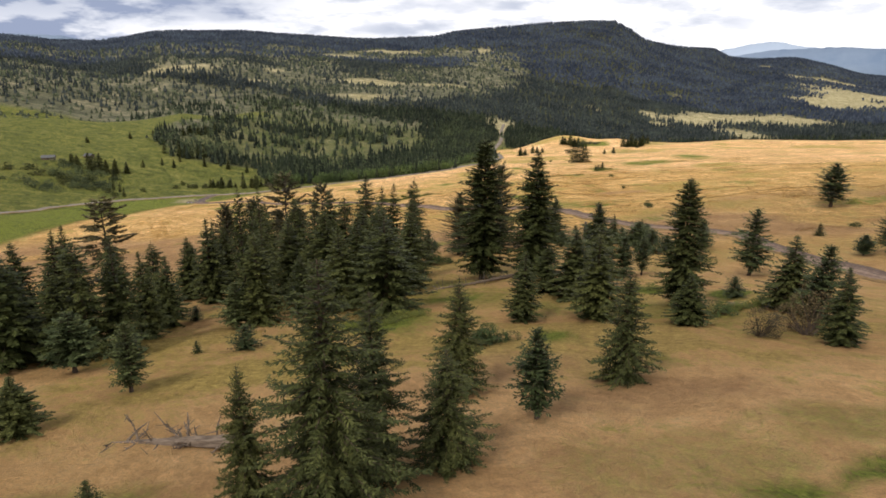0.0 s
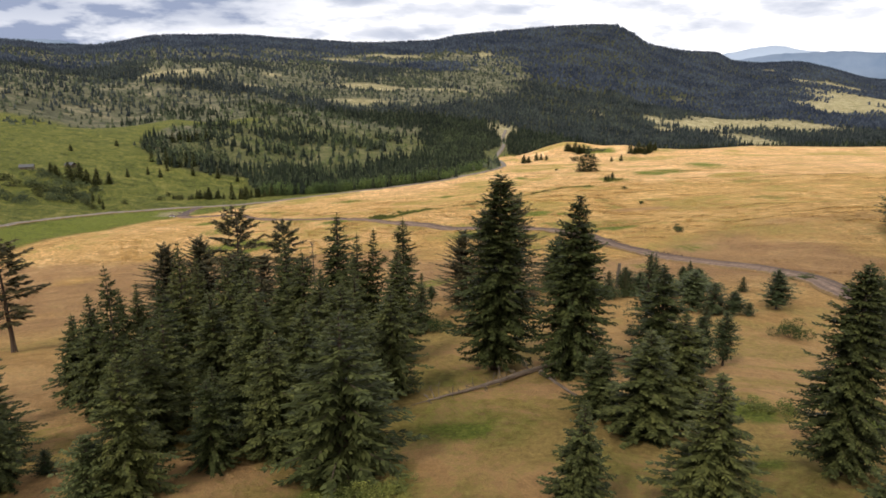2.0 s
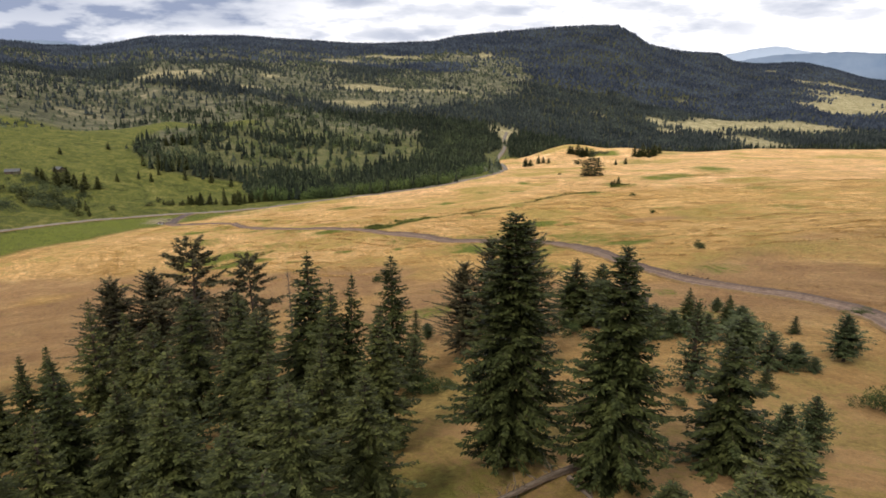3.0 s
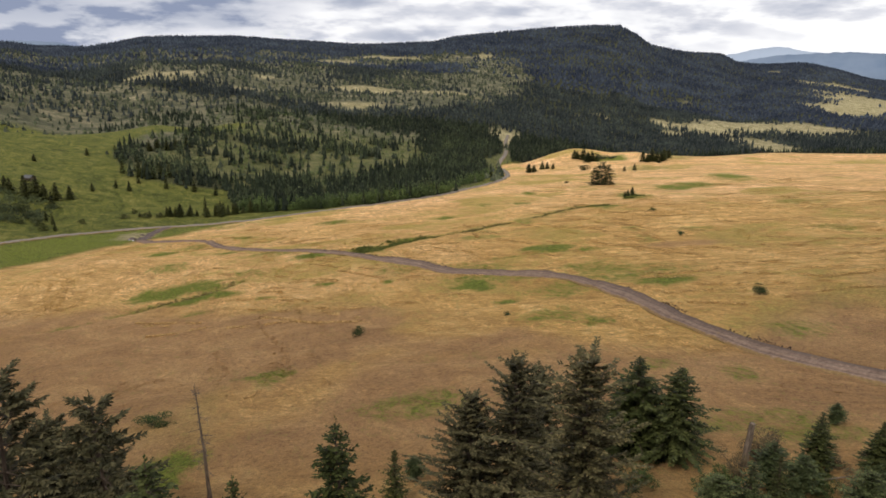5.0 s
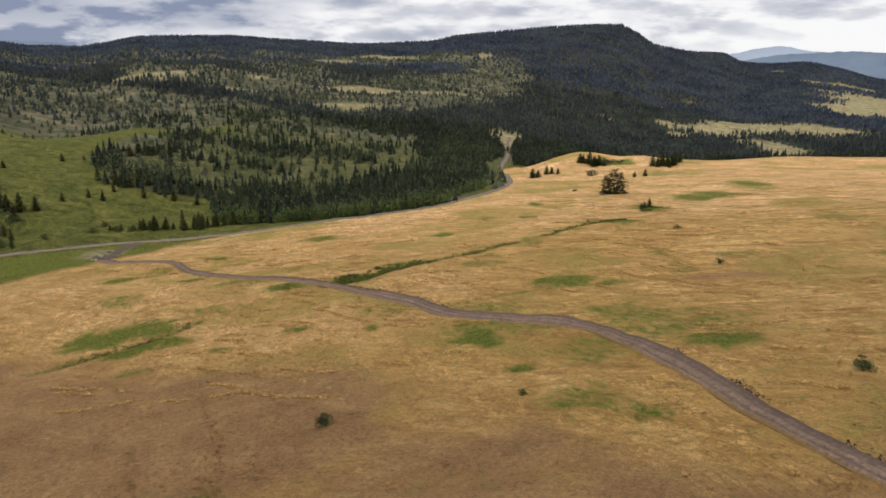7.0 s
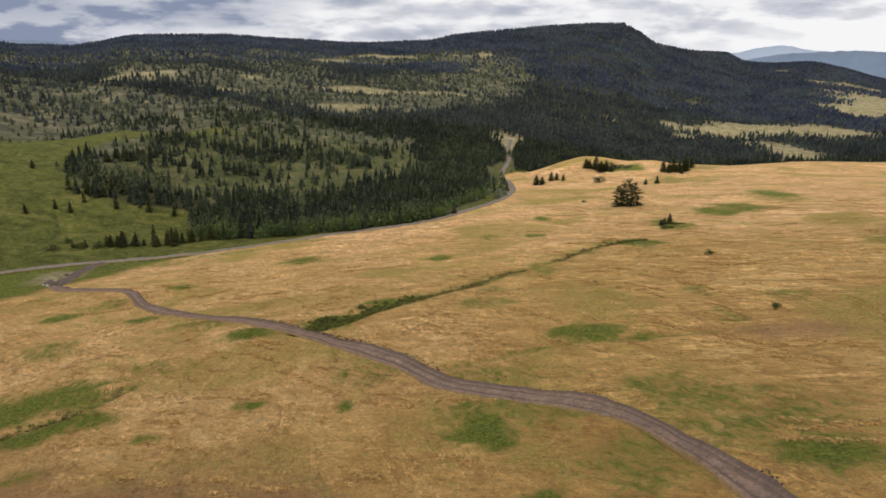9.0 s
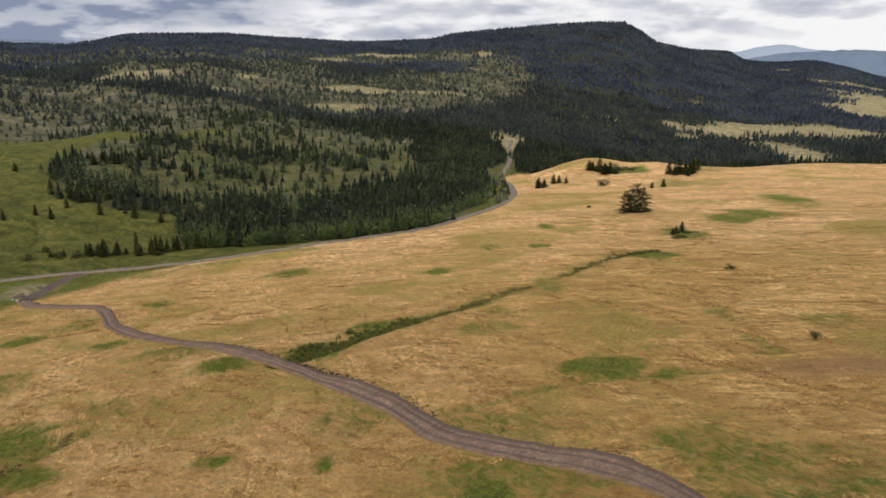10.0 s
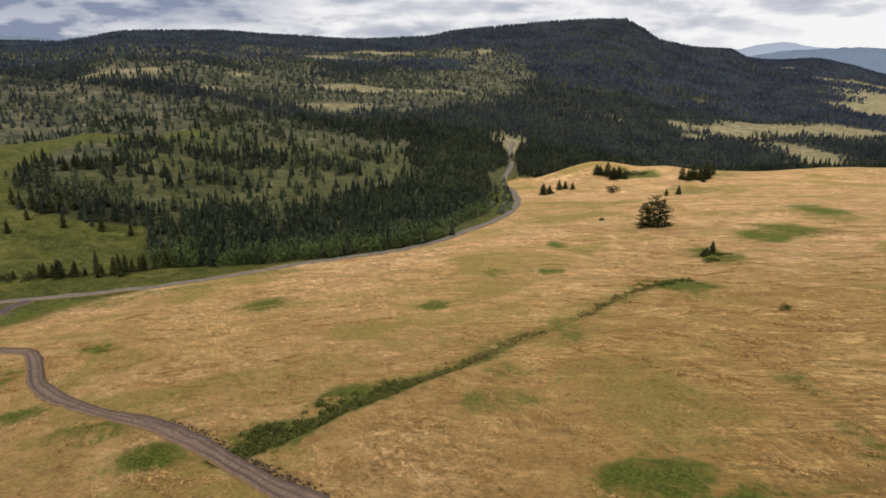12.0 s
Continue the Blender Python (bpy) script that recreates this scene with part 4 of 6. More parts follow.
# the forms that the trees take
FULL = "dense dark green fir standing in dry grass"
STAND["fir"] = [
    conifer("fir_tree", 11, 10, 2.1, FIR, FULL, width=0.075, branches=9),
    conifer("fir_tree", 12, 10, 1.9, FIR, FULL, ragged=0.30, lift=(-18, 26), width=0.075, branches=9),
    conifer("fir_tree", 13, 11, 2.0, FIR, FULL, gap=0.36, ragged=0.30, power=0.90, holes=0.04, width=0.075, branches=9),
    conifer("fir_tree", 14, 10, 2.2, FIR, FULL, gap=0.37, ragged=0.34, droop=0.38, holes=0.05, power=0.78, width=0.075, branches=9),
    conifer("fir_tree", 15, 12, 2.1, FIR, FULL, gap=0.42, ragged=0.36, bare=0.08, power=0.76),
    conifer("fir_tree", 16, 9, 2.0, FIR, FULL, ragged=0.22, lift=(-8, 34), power=0.9),
]
STAND["near_fir"] = [
    conifer("fir_tree", 19, 7, 1.7, FIR, FULL, gap=0.27, ragged=0.34, power=0.85, spray=0.22, width=0.028, pitch=0.042, branches=11, holes=0.05),
    conifer("fir_tree", 20, 6.5, 1.6, FIR, FULL, gap=0.29, ragged=0.30, power=0.8, spray=0.22, width=0.028, pitch=0.042, branches=11, lift=(-16, 28)),
]
STAND["near_tall_fir"] = [
    conifer("fir_tree", 23, 9, 2.2, FIR, FULL, gap=0.30, ragged=0.32, power=0.85, spray=0.22, width=0.028, pitch=0.042, branches=11, holes=0.04, droop=0.34),
]
STAND["column_fir"] = [
    conifer("tall_fir_tree", 17, 15, 2.7, FIR, "tall broad dark fir with a short bare trunk", bare=0.09, gap=0.34, power=0.58, ragged=0.30, spray=0.40, width=0.072, pitch=0.085, branches=11),
    conifer("tall_fir_tree", 18, 13, 2.4, FIR, "tall broad dark fir with a short bare trunk", bare=0.06, gap=0.34, power=0.64, ragged=0.30, spray=0.40, width=0.072, pitch=0.085, branches=11),
]
STAND["old_fir"] = [
    conifer("old_fir_tree", 21, 14, 2.6, OLD_FIR, "tall ragged olive-green fir with open boughs", bare=0.08, gap=0.40, ragged=0.55, holes=0.14, power=0.36, spray=0.30, width=0.055, lift=(6, 52), droop=0.06, pitch=0.065, branches=9, foot=0.80),
    conifer("old_fir_tree", 22, 13, 2.4, OLD_FIR, "tall ragged olive-green fir with open boughs", bare=0.08, gap=0.40, ragged=0.60, holes=0.14, power=0.40, spray=0.30, width=0.055, lift=(4, 48), droop=0.08, pitch=0.065, branches=9, foot=0.80),
]
STAND["pine"] = [
    conifer("pine_tree", 31, 5, 1.25, PINE, "young blue-green pine with upswept boughs", bare=0.15, foot=0.42, gap=0.22, branches=11, lift=(2, 54), droop=0.02, spray=0.34, width=0.06, power=0.62, ragged=0.28, pitch=0.13),
    conifer("pine_tree", 32, 5, 1.2, PINE, "young blue-green pine with upswept boughs", bare=0.17, foot=0.40, gap=0.24, branches=11, lift=(0, 52), droop=0.03, spray=0.36, width=0.06, power=0.60, ragged=0.36, pitch=0.13),
    conifer("pine_tree", 33, 6, 1.5, PINE, "young blue-green pine with upswept boughs", bare=0.16, foot=0.45, gap=0.26, branches=11, lift=(0, 52), droop=0.03, spray=0.38, width=0.065, power=0.60, ragged=0.4, holes=0.08, pitch=0.14),
]
STAND["tall_pine"] = [conifer("tall_pine_tree", 41, 14, 2.6, OLD_FIR, "tall sparse pine with a bare trunk and flat layered boughs", bare=0.30, gap=0.66, branches=7, lift=(-4, 34), droop=0.06,
                              spray=0.55, width=0.085, power=0.45, ragged=0.55, holes=0.22, pitch=0.07, inner=0.30)]
STAND["young"] = [
    conifer("fir_sapling", 51, 3, 0.85, FIR, "small young fir sapling in the grass", gap=0.14, branches=7, spray=0.24, width=0.045, pitch=0.10, droop=0.12, lift=(-8, 40), bare=0.03, group="saplings of the knoll"),
    conifer("fir_sapling", 52, 3, 0.8, PINE, "small young grey-green sapling in the grass", gap=0.15, branches=7, spray=0.24, width=0.045, pitch=0.10, droop=0.05, lift=(5, 48), power=0.55, bare=0.03, group="saplings of the knoll"),
]
STAND["bush"] = [
    leafy("bush", 61, 1.6, 1.0, LEAF, "low rounded dark green bush in dry grass", leaves=2400, leaf=0.085),
    leafy("bush", 62, 1.4, 1.1, PINE, "low spreading dull green juniper bush in dry grass", leaves=2600, leaf=0.085),
]
STAND["fern"] = [leafy("low_shrub", 66, 0.8, 0.9, BRUSH, "low bright green leafy shrub in dry grass", leaves=1500, leaf=0.075)]
STAND["shrub"] = [leafy("dry_shrub", 65, 2.4, 1.4, DRY_LEAF, "half-bare brown shrub with a tangle of twigs", leaves=3200, leaf=0.075, stems=40)]

# west part of the knoll: kind, place, height, width
plant("young", -12.9, 20.5, 1.5, 1.2)
plant("fir", -20.7, 28.3, 3.0, 3.3)
plant("pine", -17.8, 33.7, 4.1, 2.2)
plant("pine", -23.8, 38.7, 4.0, 3.0)
plant("fir", -29.8, 41.2, 8.2, 4.2)
plant("fir", -29.8, 42.9, 7.2, 3.1)
plant("fir", -26.7, 42.4, 6.9, 2.7)
plant("fir", -25.5, 43.3, 8.6, 3.4)
plant("fir", -24.0, 44.9, 8.7, 3.3)
plant("fir", -24.0, 49.4, 7.2, 2.7)
plant("fir", -24.3, 53.6, 6.4, 2.4)
plant("fir", -31.3, 76.9, 6.3, 3.3)
plant("fir", -28.1, 75.4, 8.2, 2.4)
plant("young", -22.8, 55.6, 1.5, 1.3)
plant("young", -17.6, 42.6, 1.0, 0.7)
plant("pine", -17.6, 50.9, 3.9, 2.6)
plant("young", -14.3, 42.8, 1.8, 2.0)
plant("fir", -18.3, 56.5, 11.8, 2.1)
plant("fir", -22.0, 73.8, 12.0, 3.5)
plant("fir", -27.5, 77.5, 8.5, 2.9)
plant("tall_pine", -24.7, 95.7, 14.8, 5.0)
plant("tall_pine", -19.1, 95.7, 13.0, 4.0)
plant("fir", -11.7, 85.4, 13.1, 4.8)
plant("fir", -22.6, 79.2, 10.2, 2.9)
plant("fir", -16.0, 51.6, 7.6, 3.2)
plant("fir", -13.2, 54.8, 5.4, 2.6)
plant("fir", -18.1, 58.8, 7.7, 3.5)
plant("fir", -14.0, 58.0, 5.4, 3.0)
plant("fir", -12.0, 60.9, 8.8, 3.6)
plant("fir", -16.8, 66.4, 8.6, 3.6)
plant("bush", -33.3, 130.4, 1.2, 2.8)
plant("young", -11.4, 92.8, 8.6, 2.1)
plant("bush", -15.9, 166.3, 1.7, 1.1)
# middle part of the knoll: kind, place, height, width
plant("near_tall_fir", -4.1, 19.8, 9.2, 5.2)
plant("near_fir", -7.1, 20.4, 5.6, 2.1)
plant("pine", 3.7, 27.6, 4.4, 2.1)
plant("fir", -7.9, 81.6, 11.5, 2.0)
plant("fir", -5.8, 91.1, 12.3, 3.5)
plant("fir", -5.9, 53.2, 8.9, 5.5)
plant("young", -3.8, 89.0, 4.9, 2.6)
plant("bush", -2.8, 87.7, 1.7, 2.3)
plant("bush", -0.7, 89.1, 0.8, 1.1)
plant("column_fir", 3.0, 72.4, 15.6, 6.0)
plant("old_fir", 0.4, 101.0, 9.6, 4.6)
plant("old_fir", 6.4, 95.7, 12.8, 5.4)
plant("column_fir", 8.2, 68.6, 13.4, 5.1)
plant("fir", 5.1, 48.1, 5.6, 2.8)
plant("fir", 10.4, 47.7, 6.5, 3.1)
plant("fir", 10.5, 57.3, 6.4, 4.6)
plant("fir", 13.2, 60.5, 6.6, 3.8)
plant("fir", 8.6, 60.2, 4.6, 3.0)
plant("old_fir", 5.7, 108.7, 9.1, 4.2)
plant("old_fir", 2.9, 100.1, 12.0, 4.8)
plant("young", -4.6, 105.8, 4.4, 2.0)
plant("pine", -3.5, 110.1, 2.1, 1.5)
# east part of the knoll: kind, place, height, width
plant("fir", 13.8, 113.3, 8.3, 6.0)
plant("column_fir", 17.9, 51.5, 10.4, 3.9)
plant("fir", 16.4, 45.2, 3.8, 2.9)
plant("pine", 32.4, 72.4, 7.5, 4.0)
plant("fir", 25.2, 49.0, 6.1, 3.0)
plant("pine", 24.4, 43.5, 5.9, 2.9)
plant("fir", 23.4, 38.8, 5.0, 2.7)
plant("shrub", 19.4, 40.8, 1.9, 2.2)
plant("shrub", 24.6, 49.1, 2.6, 2.6)
plant("shrub", 23.0, 41.8, 2.9, 3.1)
plant("pine", 81.0, 146.2, 9.6, 7.2)
plant("young", 24.3, 56.7, 1.9, 2.0)
plant("bush", 20.0, 49.1, 0.8, 2.2)
plant("pine", 57.5, 88.5, 6.4, 3.4)
plant("pine", 53.8, 87.5, 2.8, 3.2)
plant("bush", 56.4, 84.0, 3.0, 4.2)
plant("bush", 47.9, 113.2, 0.9, 2.2)
plant("bush", 74.0, 124.0, 1.0, 2.0)
plant("young", 57.9, 106.3, 2.2, 1.8)
plant("fir", 15.5, 71.7, 8.4, 4.4)
plant("young", 18.4, 102.2, 3.4, 2.1)
plant("young", 20.7, 103.3, 3.6, 1.5)
plant("pine", 25.8, 94.2, 4.5, 4.3)
plant("young", 27.0, 91.1, 3.4, 3.6)
plant("pine", 28.9, 90.6, 2.5, 2.4)
plant("young", 35.0, 103.1, 2.0, 1.5)
plant("bush", 30.1, 81.0, 1.7, 2.0)
plant("pine", 18.0, 69.9, 4.6, 2.4)
plant("pine", 20.3, 71.4, 4.3, 2.0)
plant("young", 18.4, 85.6, 7.5, 3.3)
plant("young", 24.2, 85.8, 2.2, 1.6)
plant("bush", 16.0, 81.4, 0.9, 1.1)
plant("young", 30.1, 89.7, 1.4, 1.5)
plant("pine", 34.6, 93.3, 4.5, 3.2)
plant("fir", 16.4, 111.2, 7.9, 4.0)
plant("fir", 25.6, 107.8, 4.9, 2.7)
plant("fir", 30.2, 108.2, 4.1, 2.5)
plant("pine", 32.7, 118.1, 2.1, 1.6)
plant("pine", 21.1, 105.3, 3.6, 2.5)
# the firs that stand in the open on the knoll's near side
plant("near_fir", -0.2, 23.4, 5.0, 3.1)
plant("near_fir", 0.2, 31.5, 6.3, 3.0)
plant("near_fir", 8.7, 32.3, 6.2, 3.2)
plant("near_tall_fir", -3.0, 22.8, 7.4, 3.4)
for x, y, h, w in ((-5.0, 50.4, 0.7, 1.8), (-3.8, 50.0, 0.6, 1.6), (-6.4, 49.4, 0.5, 1.8), (-4.6, 48.6, 0.4, 1.5), (-7.0, 47.6, 0.4, 1.6), (-2.9, 51.0, 0.5, 1.5), (21.0, 49.6, 0.7, 1.6), (22.6, 50.2, 0.6, 1.8), (24.0, 51.0, 0.8, 1.6), (18.6, 61.5, 0.6, 1.8), (20.2, 60.6, 0.7, 1.6), (16.8, 62.4, 0.5, 1.4)):
    plant("fern", x, y, h, w)
plant("bush", 2.3, 41.4, 1.1, 2.4)
plant("bush", 1.7, 41.0, 0.9, 1.8)
# undergrowth behind the firs on the far edge of the knoll
for kind, x, y, h, w in (("pine", 16.5, 102.5, 2.6, 2.4), ("bush", 18.2, 105.8, 1.4, 2.2), ("shrub", 20.0, 107.2, 1.7, 2.2), ("shrub", 22.6, 110.0, 1.9, 2.6), ("shrub", 24.4, 111.5, 1.6, 2.4), ("bush", 21.2, 103.6, 1.5, 2.4),
                         ("pine", 22.8, 104.4, 3.0, 2.2), ("bush", 24.4, 104.4, 1.3, 2.0), ("young", 23.6, 106.2, 2.6, 1.6), ("shrub", 26.6, 104.6, 1.8, 2.4), ("bush", 28.2, 105.2, 1.4, 2.2), ("pine", 29.8, 104.0, 3.2, 2.8),
                         ("bush", 31.4, 105.8, 1.5, 2.4), ("shrub", 27.8, 109.4, 1.4, 2.2), ("bush", 18.8, 101.4, 1.6, 2.4), ("pine", 25.4, 101.6, 3.2, 2.6), ("bush", 12.2, 106.0, 1.2, 2.2), ("shrub", 9.6, 106.8, 1.4, 2.2)):
    plant(kind, x, y, h, w)

plant("tall_pine", -49.7, 92.7, 13.2, 6.0)
for x, y, h, w in ((-31, 101, 11.2, 6.2), (-28, 105, 9.2, 5.0), (-35, 100, 10.4, 6), (-24, 103.5, 8.6, 4.6)):
    plant("old_fir", x, y, h, w)
for x, y, h, w in ((-34, 46, 8, 3.4), (-31, 50, 9, 3.6), (-37, 54, 8, 3.6), (-27, 58, 7.5, 3.0), (-33, 62, 8.5, 3.4), (-40, 66, 9, 3.6), (-29, 70, 7, 3.0)):
    plant("fir", x, y, h, w)
for x, y, h, w in ((-9, 59, 8.5, 3.6), (-12.5, 61, 9, 3.6), (-7, 62, 9, 3.6), (-18.5, 62, 8.5, 3.4), (-21, 68, 9.5, 3.6), (-15, 80, 11, 4), (-5, 76, 10, 3.8), (-4.5, 66, 8, 3.4), (-20, 84, 10.5, 4), (-9, 81, 11, 4), (-25, 66, 9, 3.6), (-14, 66, 10, 3.8), (-9.5, 66, 9.5, 3.6), (-17.5, 72, 10.5, 3.8), (-12.5, 76, 10.5, 4.0), (-8, 72, 9, 3.4), (-10, 56, 7.5, 3.4)):
    plant("fir", x, y, h, w)


def arm(root, tip, thick, rng, thing, twigs=3, spread=0.25):
    """One bare branch with its twigs, as a part of a dead tree."""
    starts, ends, girth = [root, root + (tip - root) * 0.55], [root + (tip - root) * 0.55 + rng.normal(0, 0.05, 3), tip], [thick, thick * 0.6]
    starts[1] = ends[0]
    for _ in range(twigs):
        m = root + (tip - root) * rng.uniform(0.4, 0.95)
        starts.append(m), ends.append(m + rng.normal(0, spread, 3)), girth.append(0.35 * thick + 0.004)
    v, f = limbs(np.array(starts), np.array(ends), np.array(girth), 5)
    return part("branch", bundle("branch", v, f, DEAD), thing)


def dead_tree(name, seed, height, radius, label, lean=0.05, arms=30, low=0.25, reach=1.7, taper=0.9):
    """A dead standing tree: a bare leaning trunk and broken twiggy arms."""
    rng = np.random.default_rng(seed)
    tv, tf, bend = stem(height, radius, rng, lean=lean, rings=14, taper=taper)
    thing = new(name)
    part("trunk", bundle("trunk", tv, tf, DEAD), thing)
    for _ in range(arms):
        u = rng.uniform(low, 0.97)
        c = np.array([np.interp(u * 13, np.arange(14), bend[:, 0]), np.interp(u * 13, np.arange(14), bend[:, 1]), u * height])
        g, long = rng.uniform(0, math.tau), reach * (1.15 - u) * rng.uniform(0.35, 1.2)
        arm(c, c + [math.cos(g) * long, math.sin(g) * long, long * rng.uniform(-0.6, 0.1)], 0.034, rng, thing, 4, 0.26)
    return tagged(thing, label, "dead tree")


def ground_at(x, y):
    return float(lie(np.array([x]), np.array([y]))[0])


snag = dead_tree("dead_snag", 71, 10.2, 0.16, "tall thin grey dead snag with bare broken twigs")
snag.matrix_basis = pose(-18.9, 108.4, ground_at(-18.9, 108.4), 3, -4, 60)
broken = dead_tree("broken_trunk", 72, 3.6, 0.27, "short broken brown dead trunk among shrubs", 0.02, 6, 0.5, 0.7, 0.2)
broken.matrix_basis = pose(21.1, 109.2, ground_at(21.1, 109.2), 2, 3, 0)


def fallen_log(name, seed, x0, y0, x1, y1, radius, label, arms=12, reach=1.2, lift=0.0):
    """A dead tree lying on the ground, with root end, taper and broken upright branches."""
    rng = np.random.default_rng(seed)
    long = math.hypot(x1 - x0, y1 - y0)
    tv, tf, bend = stem(long, radius, rng, lean=0.03, rings=14, flare=1.3)
    thing = new(name)
    part("trunk", bundle("trunk", tv, tf, DEAD), thing)
    for k in range(arms):
        u = rng.uniform(0.06, 0.98)
        c = np.array([np.interp(u * 13, np.arange(14), bend[:, 0]), np.interp(u * 13, np.arange(14), bend[:, 1]), u * long])
        # local x is up once the log lies down; most branches sprawl, a few stand
        g = rng.normal(0, 0.35) if k % 3 == 0 else rng.choice((-1, 1)) * rng.uniform(1.0, 1.75)
        far = reach * rng.uniform(0.35, 1.15)
        tip = c + [math.cos(g) * far, math.sin(g) * far, far * rng.uniform(-0.5, 0.9)]
        arm(c, tip, radius * rng.uniform(0.12, 0.24) + 0.008, rng, thing, 3, 0.16 * reach)
    z0, z1 = ground_at(x0, y0) + radius * 0.7 + lift, ground_at(x1, y1) + 0.08 + lift
    way = Vector((x1 - x0, y1 - y0, z1 - z0)).normalized()
    flat = way.cross(Vector((0, 0, 1))).normalized()
    up = flat.cross(way)
    thing.matrix_basis = Matrix.Translation((x0, y0, z0)) @ Matrix((up, -flat, way)).transposed().to_4x4()
    return tagged(thing, label, "log", "fallen logs")


fallen_log("fallen_log", 73, -9.2, 25.5, -16.2, 26.9, 0.36, "dark brown fallen dead tree with broken upright branches", 22, 1.25)
fallen_log("fallen_log", 74, 7.2, 71.2, -3.1, 63.2, 0.24, "long brown fallen trunk in a litter of branches", 30, 1.0)
fallen_log("fallen_log", 75, 6.2, 69.0, 8.9, 60.5, 0.15, "thin fallen trunk half sunk in the grass", 8, 0.6)
fallen_log("fallen_log", 76, 10.8, 73.0, 13.6, 73.6, 0.17, "short reddish fallen trunk beside the firs", 6, 0.5)
fallen_log("fallen_log", 77, 22.0, 51.5, 26.5, 49.5, 0.16, "grey fallen branchwood among dry shrubs", 8, 0.6)
fallen_log("fallen_log", 78, 19.5, 105.5, 30.0, 107.0, 0.14, "thin grey fallen trunk behind the firs", 8, 0.6)



# ---------------------------------------------------------------- woods of the valley and the mountain
def scatter(x0, x1, y0, y1, gap, seed, keep):
    rng = np.random.default_rng(seed)
    x, y = np.meshgrid(np.arange(x0, x1, gap), np.arange(y0, y1, gap))
    x = (x + rng.uniform(-0.48, 0.48, x.shape) * gap).ravel()
    y = (y + rng.uniform(-0.48, 0.48, y.shape) * gap).ravel()
    ok = keep(x, y, rng.random(len(x)))
    return x[ok], y[ok], rng


def spires(x, y, height, radius, rng, tiers, sides):
    """Many far conifers in one mesh: ragged tiers of boughs round a pointed top."""
    n = len(x)
    z = lie(x, y)
    verts, faces, at = [], [], 0
    k = np.arange(n)
    for t in range(tiers):
        low, high = 0.06 + 0.80 * t / tiers, min(1.0, 0.06 + 0.80 * (t + 1) / tiers + 0.30 * (1 - t / tiers) * 0.8 + 0.12)
        if t == tiers - 1:
            high = 1.0
        r = radius * (1 - 0.86 * t / tiers) * rng.uniform(0.8, 1.15, n)
        turn = rng.uniform(0, math.tau, n)
        ox, oy = rng.normal(0, 0.05, n) * radius, rng.normal(0, 0.05, n) * radius
        verts.append(np.stack([x + ox, y + oy, z + high * height], 1))
        apex = at + k
        at += n
        rim = []
        for s in range(sides):
            rr = r * rng.uniform(0.55, 1.25, n)
            g = turn + s * math.tau / sides
            verts.append(np.stack([x + np.cos(g) * rr, y + np.sin(g) * rr, z + (low + rng.uniform(-0.05, 0.05, n)) * height], 1))
            rim.append(at + k)
            at += n
        for s in range(sides):
            faces.append(np.stack([apex, rim[s], rim[(s + 1) % sides]], 1))
    return np.concatenate(verts), np.concatenate(faces)


def in_view(x, y):
    return np.abs(np.degrees(np.arctan2(x, y + 20))) < 40


